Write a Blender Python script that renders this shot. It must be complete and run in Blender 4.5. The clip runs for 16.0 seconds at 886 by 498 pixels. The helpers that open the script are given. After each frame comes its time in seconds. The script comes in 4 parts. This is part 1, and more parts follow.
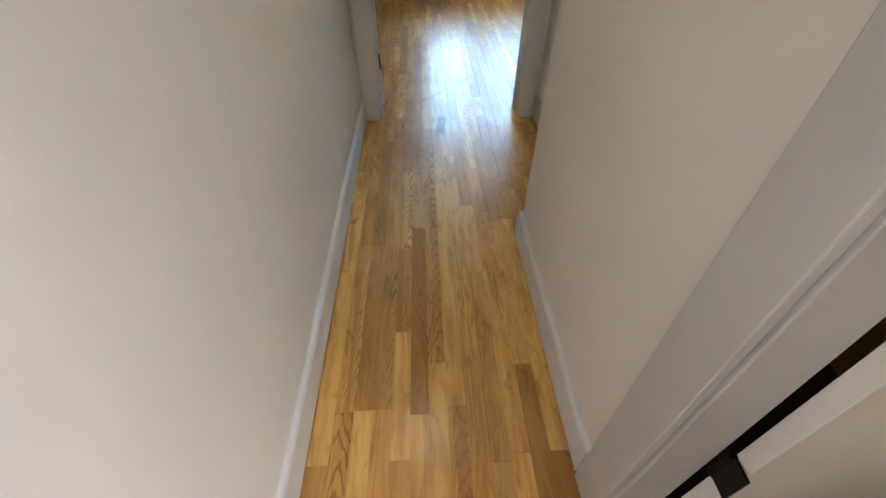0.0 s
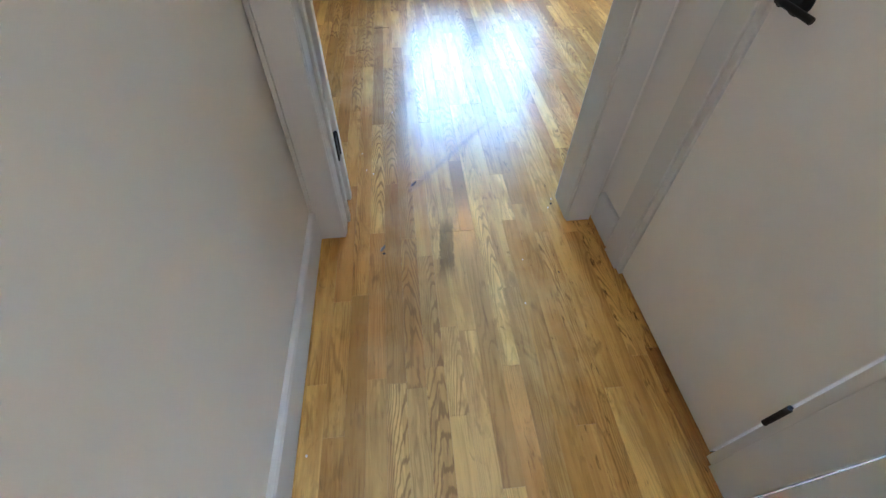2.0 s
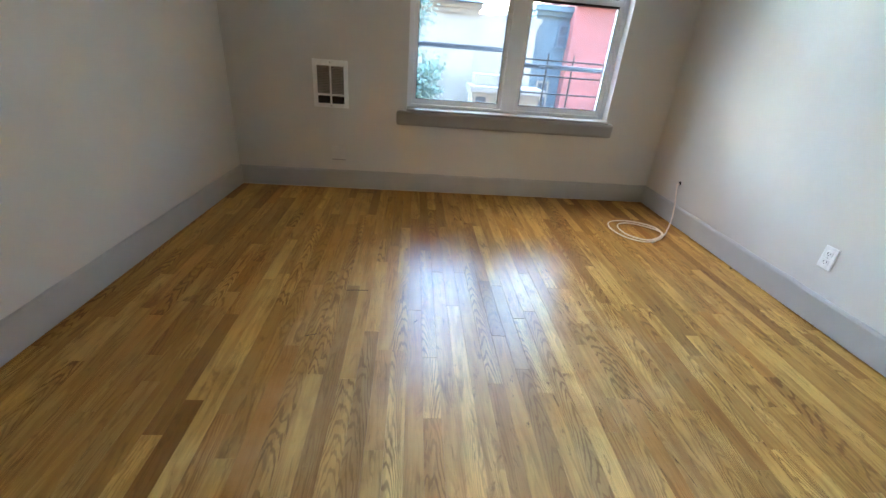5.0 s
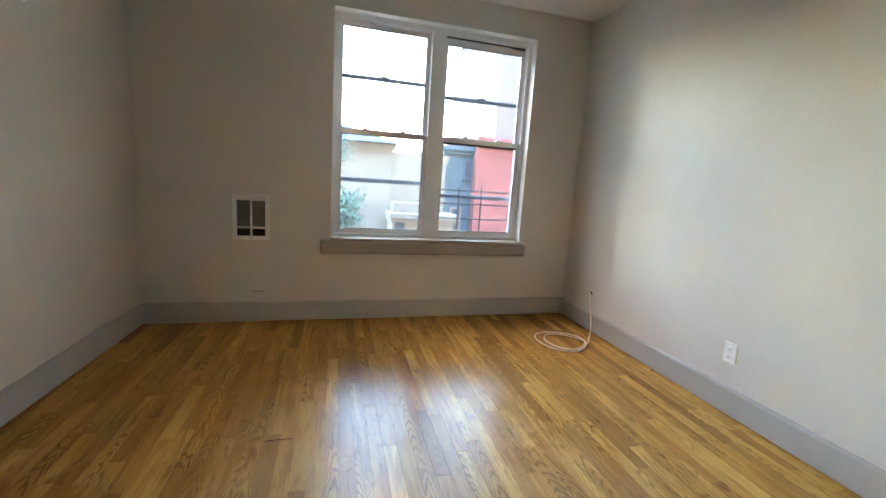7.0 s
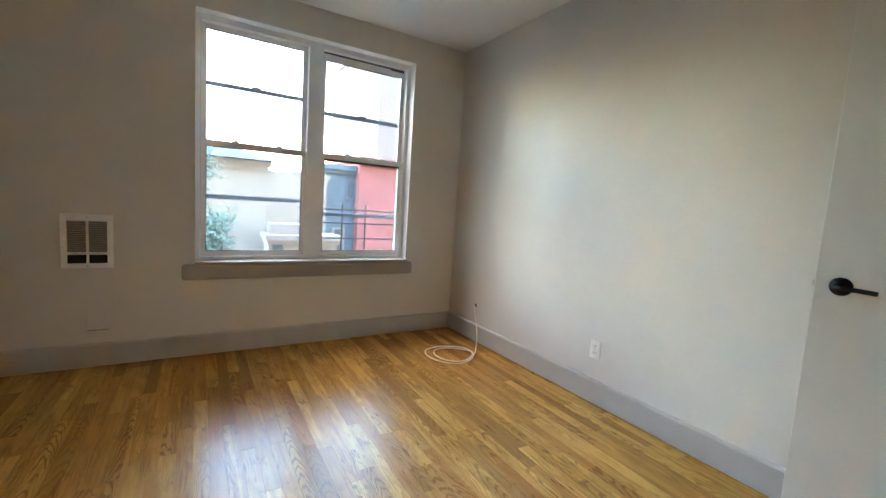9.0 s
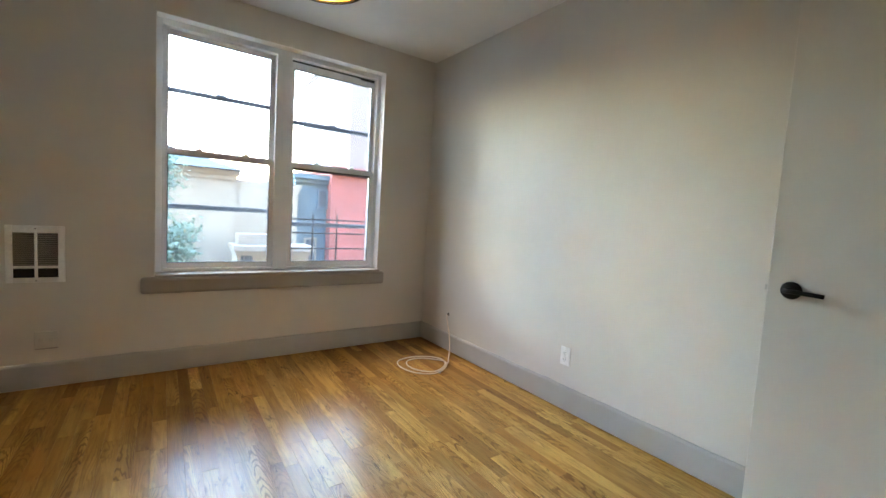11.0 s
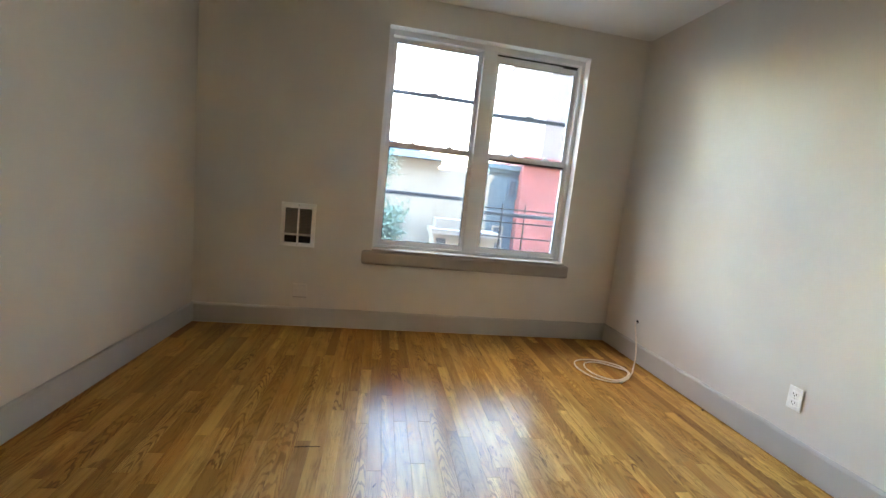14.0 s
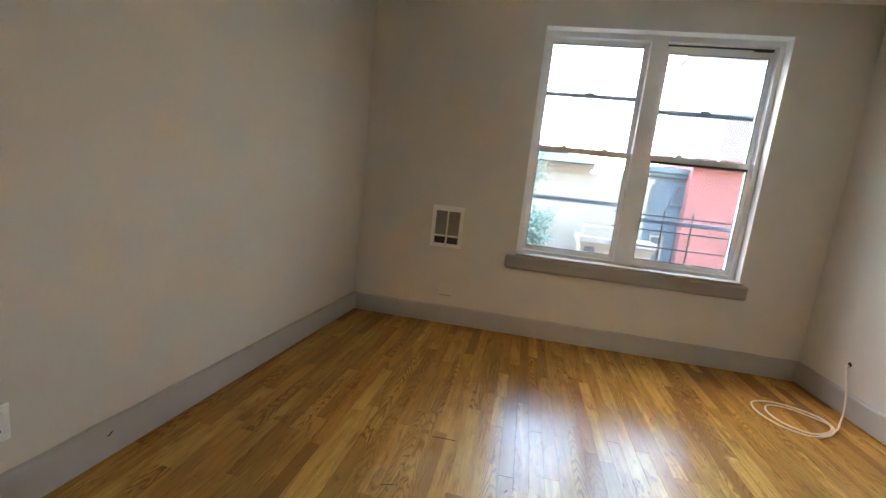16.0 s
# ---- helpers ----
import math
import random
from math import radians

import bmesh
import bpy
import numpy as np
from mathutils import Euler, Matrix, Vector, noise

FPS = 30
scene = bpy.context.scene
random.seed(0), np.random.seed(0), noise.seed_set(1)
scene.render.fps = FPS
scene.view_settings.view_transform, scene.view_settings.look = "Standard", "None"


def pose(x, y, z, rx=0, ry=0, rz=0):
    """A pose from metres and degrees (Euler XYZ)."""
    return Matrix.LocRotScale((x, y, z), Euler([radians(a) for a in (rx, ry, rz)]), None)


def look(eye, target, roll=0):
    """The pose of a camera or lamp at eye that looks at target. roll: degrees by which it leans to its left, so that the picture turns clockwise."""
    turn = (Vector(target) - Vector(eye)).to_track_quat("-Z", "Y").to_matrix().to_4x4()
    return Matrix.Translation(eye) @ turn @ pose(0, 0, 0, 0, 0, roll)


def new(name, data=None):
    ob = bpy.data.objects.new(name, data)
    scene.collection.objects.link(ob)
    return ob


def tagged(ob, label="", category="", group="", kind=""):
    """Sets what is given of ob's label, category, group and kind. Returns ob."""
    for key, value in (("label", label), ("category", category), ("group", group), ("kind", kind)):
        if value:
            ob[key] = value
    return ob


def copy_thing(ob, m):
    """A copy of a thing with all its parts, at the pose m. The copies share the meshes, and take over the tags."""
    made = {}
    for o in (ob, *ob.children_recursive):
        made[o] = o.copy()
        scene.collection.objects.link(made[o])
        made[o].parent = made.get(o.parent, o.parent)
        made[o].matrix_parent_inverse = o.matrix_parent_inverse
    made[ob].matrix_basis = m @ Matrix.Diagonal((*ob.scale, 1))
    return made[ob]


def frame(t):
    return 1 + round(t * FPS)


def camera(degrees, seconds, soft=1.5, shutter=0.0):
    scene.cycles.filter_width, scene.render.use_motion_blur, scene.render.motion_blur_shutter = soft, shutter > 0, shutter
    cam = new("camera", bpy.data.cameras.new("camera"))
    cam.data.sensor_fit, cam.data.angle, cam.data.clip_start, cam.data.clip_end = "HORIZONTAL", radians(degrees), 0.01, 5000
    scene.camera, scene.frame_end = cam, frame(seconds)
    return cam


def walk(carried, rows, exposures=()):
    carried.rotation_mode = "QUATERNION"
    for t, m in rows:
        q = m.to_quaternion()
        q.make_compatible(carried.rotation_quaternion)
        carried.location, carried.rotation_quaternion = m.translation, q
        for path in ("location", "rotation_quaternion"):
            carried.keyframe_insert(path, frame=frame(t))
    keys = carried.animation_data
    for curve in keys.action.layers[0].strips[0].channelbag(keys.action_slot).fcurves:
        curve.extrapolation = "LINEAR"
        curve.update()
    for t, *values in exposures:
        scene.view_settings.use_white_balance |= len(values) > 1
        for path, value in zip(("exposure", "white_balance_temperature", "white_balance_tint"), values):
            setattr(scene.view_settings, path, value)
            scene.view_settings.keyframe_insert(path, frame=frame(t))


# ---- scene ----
cam = camera(93.5, 16.0, soft=1.5)
PATH = [
    (0, (0.645, 1.244, 1.239), (0.741, 2.68, -0.149), 0.3),
    (0.5, (0.635, 1.594, 1.233), (0.737, 3.057, -0.127), 1.4),
    (1, (0.574, 1.973, 1.236), (0.751, 3.405, -0.149), 2.6),
    (1.5, (0.598, 2.287, 1.205), (0.758, 3.645, -0.255), 1.2),
    (2, (0.64, 2.624, 1.179), (0.812, 3.907, -0.346), 1.4),
    (2.5, (0.687, 2.986, 1.148), (0.91, 4.257, -0.379), -0.3),
    (3, (0.727, 3.283, 1.141), (0.97, 4.618, -0.329), 0.5),
    (3.5, (0.802, 3.567, 1.127), (0.99, 4.945, -0.31), 1.2),
    (4, (0.795, 3.767, 1.087), (0.971, 5.193, -0.305), 2.4),
    (4.5, (0.779, 3.898, 1.061), (0.976, 5.478, -0.15), 3.9),
    (5, (0.78, 3.935, 1.066), (0.981, 5.711, 0.168), 4.9),
    (5.2, (0.786, 3.931, 1.062), (1.018, 5.759, 0.284), 4.2),
    (7.5, (0.752, 3.972, 1.08), (1.401, 5.839, 0.777), 4.3),
    (8, (0.751, 3.978, 1.075), (1.537, 5.797, 0.803), 4.1),
    (8.5, (0.756, 3.985, 1.065), (1.672, 5.747, 0.828), 4.0),
    (9, (0.757, 3.986, 1.059), (1.797, 5.682, 0.855), 3.7),
    (9.2, (0.76, 3.99, 1.061), (1.846, 5.659, 0.866), 3.5),
    (11.3, (0.783, 3.975, 1.059), (1.926, 5.611, 0.912), 3.4),
    (11.5, (0.799, 3.972, 1.056), (1.89, 5.641, 0.902), 3.5),
    (12, (0.799, 3.975, 1.049), (1.763, 5.719, 0.88), 4.3),
    (12.5, (0.761, 3.983, 1.056), (1.601, 5.788, 0.864), 5.1),
    (13, (0.754, 3.985, 1.063), (1.446, 5.849, 0.846), 5.7),
    (13.5, (0.758, 3.987, 1.064), (1.283, 5.902, 0.823), 6.0),
    (14, (0.764, 3.988, 1.065), (1.114, 5.939, 0.796), 6.1),
    (14.5, (0.762, 3.987, 1.066), (0.936, 5.957, 0.768), 6.1),
    (15, (0.75, 3.998, 1.066), (0.756, 5.973, 0.75), 6.2),
    (15.5, (0.752, 4.003, 1.065), (0.588, 5.969, 0.741), 6.2),
    (16, (0.761, 3.997, 1.059), (0.434, 5.944, 0.74), 6.3),
]
EXPOSURES = [(0, 5.6, 5700, 12), (1.0, 5.98, 5200, 12), (2.0, 6.2, 5000, 12), (3.0, 6.17, 5400, 12), (3.6, 6.13, 5500, 13), (5.0, 5.7, 5850, 14), (7.5, 5.5, 6500, 16), (12.5, 5.5, 6500, 16), (16, 5.66, 6750, 17)]
walk(cam, [(t, look(eye, target, roll)) for t, eye, target, roll in PATH], EXPOSURES)

# ---- daylight: a bright hazy sky ----
world = bpy.data.worlds.new("sky")
scene.world = world
world.use_nodes = True
nt = world.node_tree
nt.nodes.clear()
sky = nt.nodes.new("ShaderNodeTexSky")
sky.sky_type = "NISHITA"
sky.sun_disc = False
sky.sun_elevation = radians(50)
sky.sun_rotation = radians(-42)
sky.dust_density = 0.2
sky.ozone_density = 3.0
sky.air_density = 2.1
back = nt.nodes.new("ShaderNodeBackground")
back.inputs["Strength"].default_value = 0.12
out = nt.nodes.new("ShaderNodeOutputWorld")
nt.links.new(sky.outputs["Color"], back.inputs["Color"])
nt.links.new(back.outputs["Background"], out.inputs["Surface"])

sun = new("sun", bpy.data.lights.new("sun", "SUN"))
sun.data.energy = 0.10
sun.data.angle = radians(35)
sun.data.color = (1.0, 0.98, 0.95)
sun.matrix_world = look((-4.30, 4.78, 7.66), (0, 0, 0))

LAMP_HALL = 0.46
LAMP_ROOM = 5.0
LAMP_BATH = 0.3
WARM = (1.0, 0.76, 0.46, 1)

# added area lamp: daylight from behind the start of the walk, its source unseen
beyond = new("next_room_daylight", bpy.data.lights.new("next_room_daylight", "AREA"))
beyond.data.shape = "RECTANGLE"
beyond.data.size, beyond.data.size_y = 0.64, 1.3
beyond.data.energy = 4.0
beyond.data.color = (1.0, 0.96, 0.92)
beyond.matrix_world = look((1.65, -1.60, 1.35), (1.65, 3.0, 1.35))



# ---- materials ----
def nodes_of(name):
    m = bpy.data.materials.new(name)
    m.use_nodes = True
    t = m.node_tree
    return m, t, t.nodes["Principled BSDF"]


def math_node(t, op, a, b=None, clamp=False):
    n = t.nodes.new("ShaderNodeMath")
    n.operation = op
    n.use_clamp = clamp
    for k, v in enumerate((a, b)):
        if v is None:
            continue
        if isinstance(v, (int, float)):
            n.inputs[k].default_value = v
        else:
            t.links.new(v, n.inputs[k])
    return n.outputs[0]


def mix_node(t, fac, a, b, blend="MIX"):
    n = t.nodes.new("ShaderNodeMix")
    n.data_type = "RGBA"
    n.blend_type = blend
    for k, v in ((0, fac), (6, a), (7, b)):
        if isinstance(v, (int, float)):
            n.inputs[k].default_value = v
        elif isinstance(v, tuple):
            n.inputs[k].default_value = (*v[:3], 1)
        else:
            t.links.new(v, n.inputs[k])
    return n.outputs[2]


def noise_node(t, vec, scale, detail=3.0, rough=0.5, distortion=0.0):
    n = t.nodes.new("ShaderNodeTexNoise")
    n.inputs["Scale"].default_value = scale
    n.inputs["Detail"].default_value = detail
    n.inputs["Roughness"].default_value = rough
    n.inputs["Distortion"].default_value = distortion
    if vec is not None:
        t.links.new(vec, n.inputs["Vector"])
    return n.outputs["Fac"]


def ramp_node(t, fac, lo, hi):
    n = t.nodes.new("ShaderNodeMapRange")
    n.interpolation_type = "SMOOTHSTEP"
    t.links.new(fac, n.inputs[0])
    n.inputs[1].default_value = lo
    n.inputs[2].default_value = hi
    return n.outputs[0]


def scaled(t, vec, sx, sy, sz):
    n = t.nodes.new("ShaderNodeVectorMath")
    n.operation = "MULTIPLY"
    t.links.new(vec, n.inputs[0])
    n.inputs[1].default_value = (sx, sy, sz)
    return n.outputs[0]


def bump_node(t, bsdf, height, strength, distance):
    n = t.nodes.new("ShaderNodeBump")
    n.inputs["Strength"].default_value = strength
    n.inputs["Distance"].default_value = distance
    t.links.new(height, n.inputs["Height"])
    t.links.new(n.outputs[0], bsdf.inputs["Normal"])


def paint(name, colour, rough=0.6, vary=0.05, bump=0.25, grain=260, marks=0.0):
    """Painted surface: slow tone drift, fine roller texture, faint scuffs."""
    m, t, b = nodes_of(name)
    pos = t.nodes.new("ShaderNodeNewGeometry").outputs["Position"]
    big = noise_node(t, pos, 1.7, 4, 0.55)
    fine = noise_node(t, pos, grain, 2, 0.6)
    dark = tuple(c * (1 - 2.2 * vary) for c in colour)
    light = tuple(min(1, c * (1 + vary)) for c in colour)
    col = mix_node(t, ramp_node(t, big, 0.3, 0.7), dark, light)
    if marks:
        sc = noise_node(t, scaled(t, pos, 1, 1, 0.5), 9, 6, 0.7, 0.8)
        col = mix_node(t, math_node(t, "MULTIPLY", ramp_node(t, sc, 0.62, 0.78), marks), col, tuple(c * 0.72 for c in colour))
    t.links.new(col, b.inputs["Base Color"])
    mid = noise_node(t, pos, 14, 4, 0.6)
    t.links.new(math_node(t, "ADD", rough - 0.08, math_node(t, "MULTIPLY", mid, 0.16)), b.inputs["Roughness"])
    bump_node(t, b, math_node(t, "ADD", fine, math_node(t, "MULTIPLY", mid, 2.0)), bump, 0.0006)
    return m


def plain(name, colour, rough=0.5, metal=0.0):
    m, t, b = nodes_of(name)
    pos = t.nodes.new("ShaderNodeNewGeometry").outputs["Position"]
    n = noise_node(t, pos, 45, 4, 0.6)
    t.links.new(mix_node(t, n, tuple(c * 0.8 for c in colour), tuple(min(1, c * 1.15) for c in colour)), b.inputs["Base Color"])
    t.links.new(math_node(t, "ADD", rough - 0.1, math_node(t, "MULTIPLY", n, 0.2)), b.inputs["Roughness"])
    b.inputs["Metallic"].default_value = metal
    return m


def glow(name, colour, strength):
    m, t, b = nodes_of(name)
    b.inputs["Base Color"].default_value = colour
    b.inputs["Emission Color"].default_value = colour
    b.inputs["Emission Strength"].default_value = strength
    return m


PW, SLANT = 0.0572, 1.0        # strip width and the degrees by which the strips run off square


def oak(name):
    """Varnished oak strip: tone by strip, long arched rings, pores, dark flecks, worn gloss, a few stains."""
    m, t, b = nodes_of(name)
    geo = t.nodes.new("ShaderNodeNewGeometry")
    info = t.nodes.new("ShaderNodeObjectInfo")

    def mul(a, c):
        return math_node(t, "MULTIPLY", a, c)

    def add(a, c):
        return math_node(t, "ADD", a, c)

    rnd = math_node(t, "FRACT", add(info.outputs["Random"], geo.outputs["Random Per Island"]))
    rnd2 = math_node(t, "FRACT", mul(rnd, 17.31))
    rnd3 = math_node(t, "FRACT", mul(rnd, 53.7))
    off = t.nodes.new("ShaderNodeCombineXYZ")
    for k, v in ((0, rnd), (1, rnd2), (2, rnd3)):
        t.links.new(mul(v, 37.0), off.inputs[k])
    shift = t.nodes.new("ShaderNodeVectorMath")
    t.links.new(geo.outputs["Position"], shift.inputs[0])
    t.links.new(off.outputs[0], shift.inputs[1])
    p = shift.outputs[0]
    sep = t.nodes.new("ShaderNodeSeparateXYZ")
    t.links.new(geo.outputs["Position"], sep.inputs[0])
    X, Y = sep.outputs[0], sep.outputs[1]
    # place across the strip, -0.5 to 0.5
    slope = math.tan(radians(SLANT))
    u = math_node(t, "SUBTRACT", math_node(t, "FRACT", mul(add(math_node(t, "SUBTRACT", X, mul(Y, slope)), 0.72 + 4.0 * slope + PW / 2), 1 / PW)), 0.5)
    uo = add(u, mul(math_node(t, "SUBTRACT", rnd2, 0.5), 1.5))
    arch = ramp_node(t, rnd3, 0.58, 0.80)
    slow = noise_node(t, scaled(t, p, 9, 1.6, 1), 1.0, 2.0, 0.5, 0.3)
    warp = noise_node(t, scaled(t, p, 34, 6.0, 1), 1.0, 3.0, 0.55, 0.6)
    phase = add(mul(mul(Y, 1.0), add(1.2, mul(arch, 13.0))), mul(mul(uo, uo), add(3.0, mul(rnd, 7.0))))
    phase = add(add(phase, mul(slow, 8.0)), add(mul(warp, 2.4), mul(rnd2, 19.0)))
    rings = ramp_node(t, math_node(t, "SINE", mul(phase, 6.2832)), 0.05, 0.95)
    fade = ramp_node(t, noise_node(t, scaled(t, p, 8, 2.2, 1), 1.0, 2, 0.5), 0.38, 0.62)
    pores = ramp_node(t, noise_node(t, scaled(t, p, 420, 14, 1), 1.0, 3, 0.65), 0.52, 0.74)
    vein = ramp_node(t, noise_node(t, scaled(t, p, 75, 3.2, 1), 1.0, 4, 0.6, 0.9), 0.46, 0.66)
    fleck = ramp_node(t, noise_node(t, scaled(t, p, 70, 9, 1), 1.0, 4.0, 0.6, 1.2), 0.61, 0.70)
    knot = ramp_node(t, noise_node(t, scaled(t, p, 26, 7.0, 1), 1.0, 4.0, 0.62, 1.8), 0.58, 0.72)
    blot = noise_node(t, geo.outputs["Position"], 1.3, 4, 0.55)
    cloud = noise_node(t, scaled(t, p, 22, 3.4, 1), 1.0, 4, 0.55, 0.6)
    tone = math_node(t, "FRACT", mul(rnd, 91.7))
    base = mix_node(t, rnd, (0.56, 0.345, 0.110), (0.90, 0.640, 0.245))
    base = mix_node(t, mul(ramp_node(t, rnd2, 0.76, 0.96), 0.4), base, (0.50, 0.205, 0.062))
    base = mix_node(t, mul(ramp_node(t, tone, 0.78, 0.95), 0.66), base, (0.20, 0.088, 0.030))
    base = mix_node(t, mul(ramp_node(t, tone, 0.22, 0.06), 0.5), base, (0.40, 0.27, 0.12))
    base = mix_node(t, mul(ramp_node(t, cloud, 0.42, 0.66), 0.44), base, (0.33, 0.178, 0.056))
    heart = ramp_node(t, noise_node(t, scaled(t, p, 26, 1.1, 1), 1.0, 3.0, 0.55, 0.5), 0.47, 0.60)
    base = mix_node(t, mul(heart, add(0.08, mul(rnd3, 0.40))), base, (0.36, 0.165, 0.055))
    smoke = ramp_node(t, noise_node(t, scaled(t, p, 17, 4.5, 1), 1.0, 4.0, 0.6, 1.0), 0.57, 0.72)
    base = mix_node(t, mul(smoke, 0.56), base, (0.20, 0.115, 0.055))
    col = mix_node(t, mul(rings, add(mul(fade, 0.34), mul(arch, 0.34))), base, (0.17, 0.085, 0.030))
    col = mix_node(t, mul(vein, mul(add(0.25, mul(fade, 0.75)), 0.30)), col, (0.15, 0.070, 0.020))
    col = mix_node(t, mul(pores, 0.20), col, (0.16, 0.075, 0.028))
    # mineral streaks and knots, thicker on the strips towards the outlet wall
    side = add(0.35, mul(ramp_node(t, X, 0.5, 1.5), 0.65))
    col = mix_node(t, mul(mul(fleck, side), mul(ramp_node(t, rnd2, 0.15, 0.5), 0.85)), col, (0.045, 0.022, 0.012))
    col = mix_node(t, mul(mul(knot, side), mul(ramp_node(t, rnd, 0.30, 0.7), 0.8)), col, (0.13, 0.058, 0.024))
    col = mix_node(t, mul(ramp_node(t, blot, 0.42, 0.72), 0.16), col, (0.24, 0.13, 0.04))
    # path from hall into room worn pale; elsewhere amber varnish, darkened for wall-side shade
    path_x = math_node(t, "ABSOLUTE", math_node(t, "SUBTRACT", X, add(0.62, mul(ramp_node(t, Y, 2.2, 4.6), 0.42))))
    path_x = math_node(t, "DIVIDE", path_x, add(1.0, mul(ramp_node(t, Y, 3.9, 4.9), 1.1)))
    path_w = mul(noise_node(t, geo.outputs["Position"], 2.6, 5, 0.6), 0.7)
    worn_lit = math_node(t, "SUBTRACT", 1.0, ramp_node(t, add(path_x, path_w), 0.42, 0.80))
    worn_lit = mul(worn_lit, mul(ramp_node(t, Y, 1.9, 2.9), math_node(t, "SUBTRACT", 1.0, ramp_node(t, add(Y, path_w), 5.6, 6.5))))
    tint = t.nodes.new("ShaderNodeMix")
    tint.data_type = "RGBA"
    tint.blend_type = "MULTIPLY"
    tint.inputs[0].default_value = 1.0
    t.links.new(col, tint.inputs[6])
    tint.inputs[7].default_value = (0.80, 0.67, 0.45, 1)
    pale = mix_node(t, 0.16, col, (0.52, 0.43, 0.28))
    col = mix_node(t, worn_lit, tint.outputs[2], pale)
    # a dragged scuff in the doorway and a dark damp stain on one strip
    edge = noise_node(t, geo.outputs["Position"], 60, 3, 0.6)
    across = math_node(t, "ABSOLUTE", add(add(mul(X, -0.75), mul(Y, 0.66)), 0.75 * 0.664 - 0.66 * 3.94))
    along = add(add(mul(X, 0.66), mul(Y, 0.75)), -0.66 * 0.664 - 0.75 * 3.94)
    scuff = math_node(t, "SUBTRACT", 1.0, ramp_node(t, add(across, mul(edge, 0.03)), 0.012, 0.042))
    scuff = mul(scuff, mul(ramp_node(t, along, -0.02, 0.06), math_node(t, "SUBTRACT", 1.0, ramp_node(t, along, 0.55, 0.74))))
    damp = math_node(t, "SUBTRACT", 1.0, ramp_node(t, add(math_node(t, "ABSOLUTE", math_node(t, "SUBTRACT", X, add(0.425, mul(Y, 0.1)))), mul(edge, 0.02)), 0.032, 0.040))
    damp = mul(damp, mul(ramp_node(t, Y, 3.46, 3.56), math_node(t, "SUBTRACT", 1.0, ramp_node(t, Y, 3.70, 3.80))))
    col = mix_node(t, mul(scuff, 0.40), col, (0.13, 0.085, 0.05))
    col = mix_node(t, mul(damp, 0.7), col, (0.085, 0.055, 0.035))
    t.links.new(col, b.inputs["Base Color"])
    wear = noise_node(t, geo.outputs["Position"], 5.0, 5, 0.65)
    t.links.new(add(0.30, mul(wear, 0.12)), b.inputs["Roughness"])
    b.inputs["Specular IOR Level"].default_value = 0.05
    h = math_node(t, "SUBTRACT", mul(noise_node(t, scaled(t, p, 16, 2, 1), 1.0, 1, 0.5), 1.2), mul(pores, 0.3))
    bump_node(t, b, h, 0.035, 0.0005)
    # old varnish: a clear gloss over a wider, duller sheen, weaker where it is scuffed and worn
    surface = next(n for n in t.nodes if n.type == "OUTPUT_MATERIAL").inputs["Surface"]
    shader = b.outputs[0]
    for share, rough, vary in ((0.026, 0.20, 0.10), (0.003, 0.10, 0.10)):
        gloss = t.nodes.new("ShaderNodeBsdfGlossy")
        gloss.inputs["Color"].default_value = (1, 1, 1, 1)
        t.links.new(add(add(rough, mul(wear, vary)), mul(scuff, 0.10)), gloss.inputs["Roughness"])
        t.links.new(b.inputs["Normal"].links[0].from_socket, gloss.inputs["Normal"])
        coat = t.nodes.new("ShaderNodeMixShader")
        worn = math_node(t, "SUBTRACT", share, mul(add(scuff, damp), share * 0.45))
        t.links.new(worn, coat.inputs[0])
        t.links.new(shader, coat.inputs[1])
        t.links.new(gloss.outputs[0], coat.inputs[2])
        shader = coat.outputs[0]
    t.links.new(shader, surface)
    return m


def pane_glass(name):
    m = bpy.data.materials.new(name)
    m.use_nodes = True
    t = m.node_tree
    t.nodes.clear()
    o = t.nodes.new("ShaderNodeOutputMaterial")
    tr = t.nodes.new("ShaderNodeBsdfTransparent")
    tr.inputs["Color"].default_value = (0.93, 0.95, 0.95, 1)
    gl = t.nodes.new("ShaderNodeBsdfGlossy")
    gl.inputs["Roughness"].default_value = 0.02
    fr = t.nodes.new("ShaderNodeFresnel")
    fr.inputs["IOR"].default_value = 1.45
    mx = t.nodes.new("ShaderNodeMixShader")
    t.links.new(fr.outputs[0], mx.inputs[0])
    t.links.new(tr.outputs[0], mx.inputs[1])
    t.links.new(gl.outputs[0], mx.inputs[2])
    dust = t.nodes.new("ShaderNodeBsdfTranslucent")
    dust.inputs["Color"].default_value = (0.85, 0.88, 0.9, 1)
    film = noise_node(t, t.nodes.new("ShaderNodeNewGeometry").outputs["Position"], 3.0, 4, 0.6)
    mx2 = t.nodes.new("ShaderNodeMixShader")
    t.links.new(math_node(t, "MULTIPLY", film, 0.007), mx2.inputs[0])
    t.links.new(mx.outputs[0], mx2.inputs[1])
    t.links.new(dust.outputs[0], mx2.inputs[2])
    t.links.new(mx2.outputs[0], o.inputs[0])
    return m


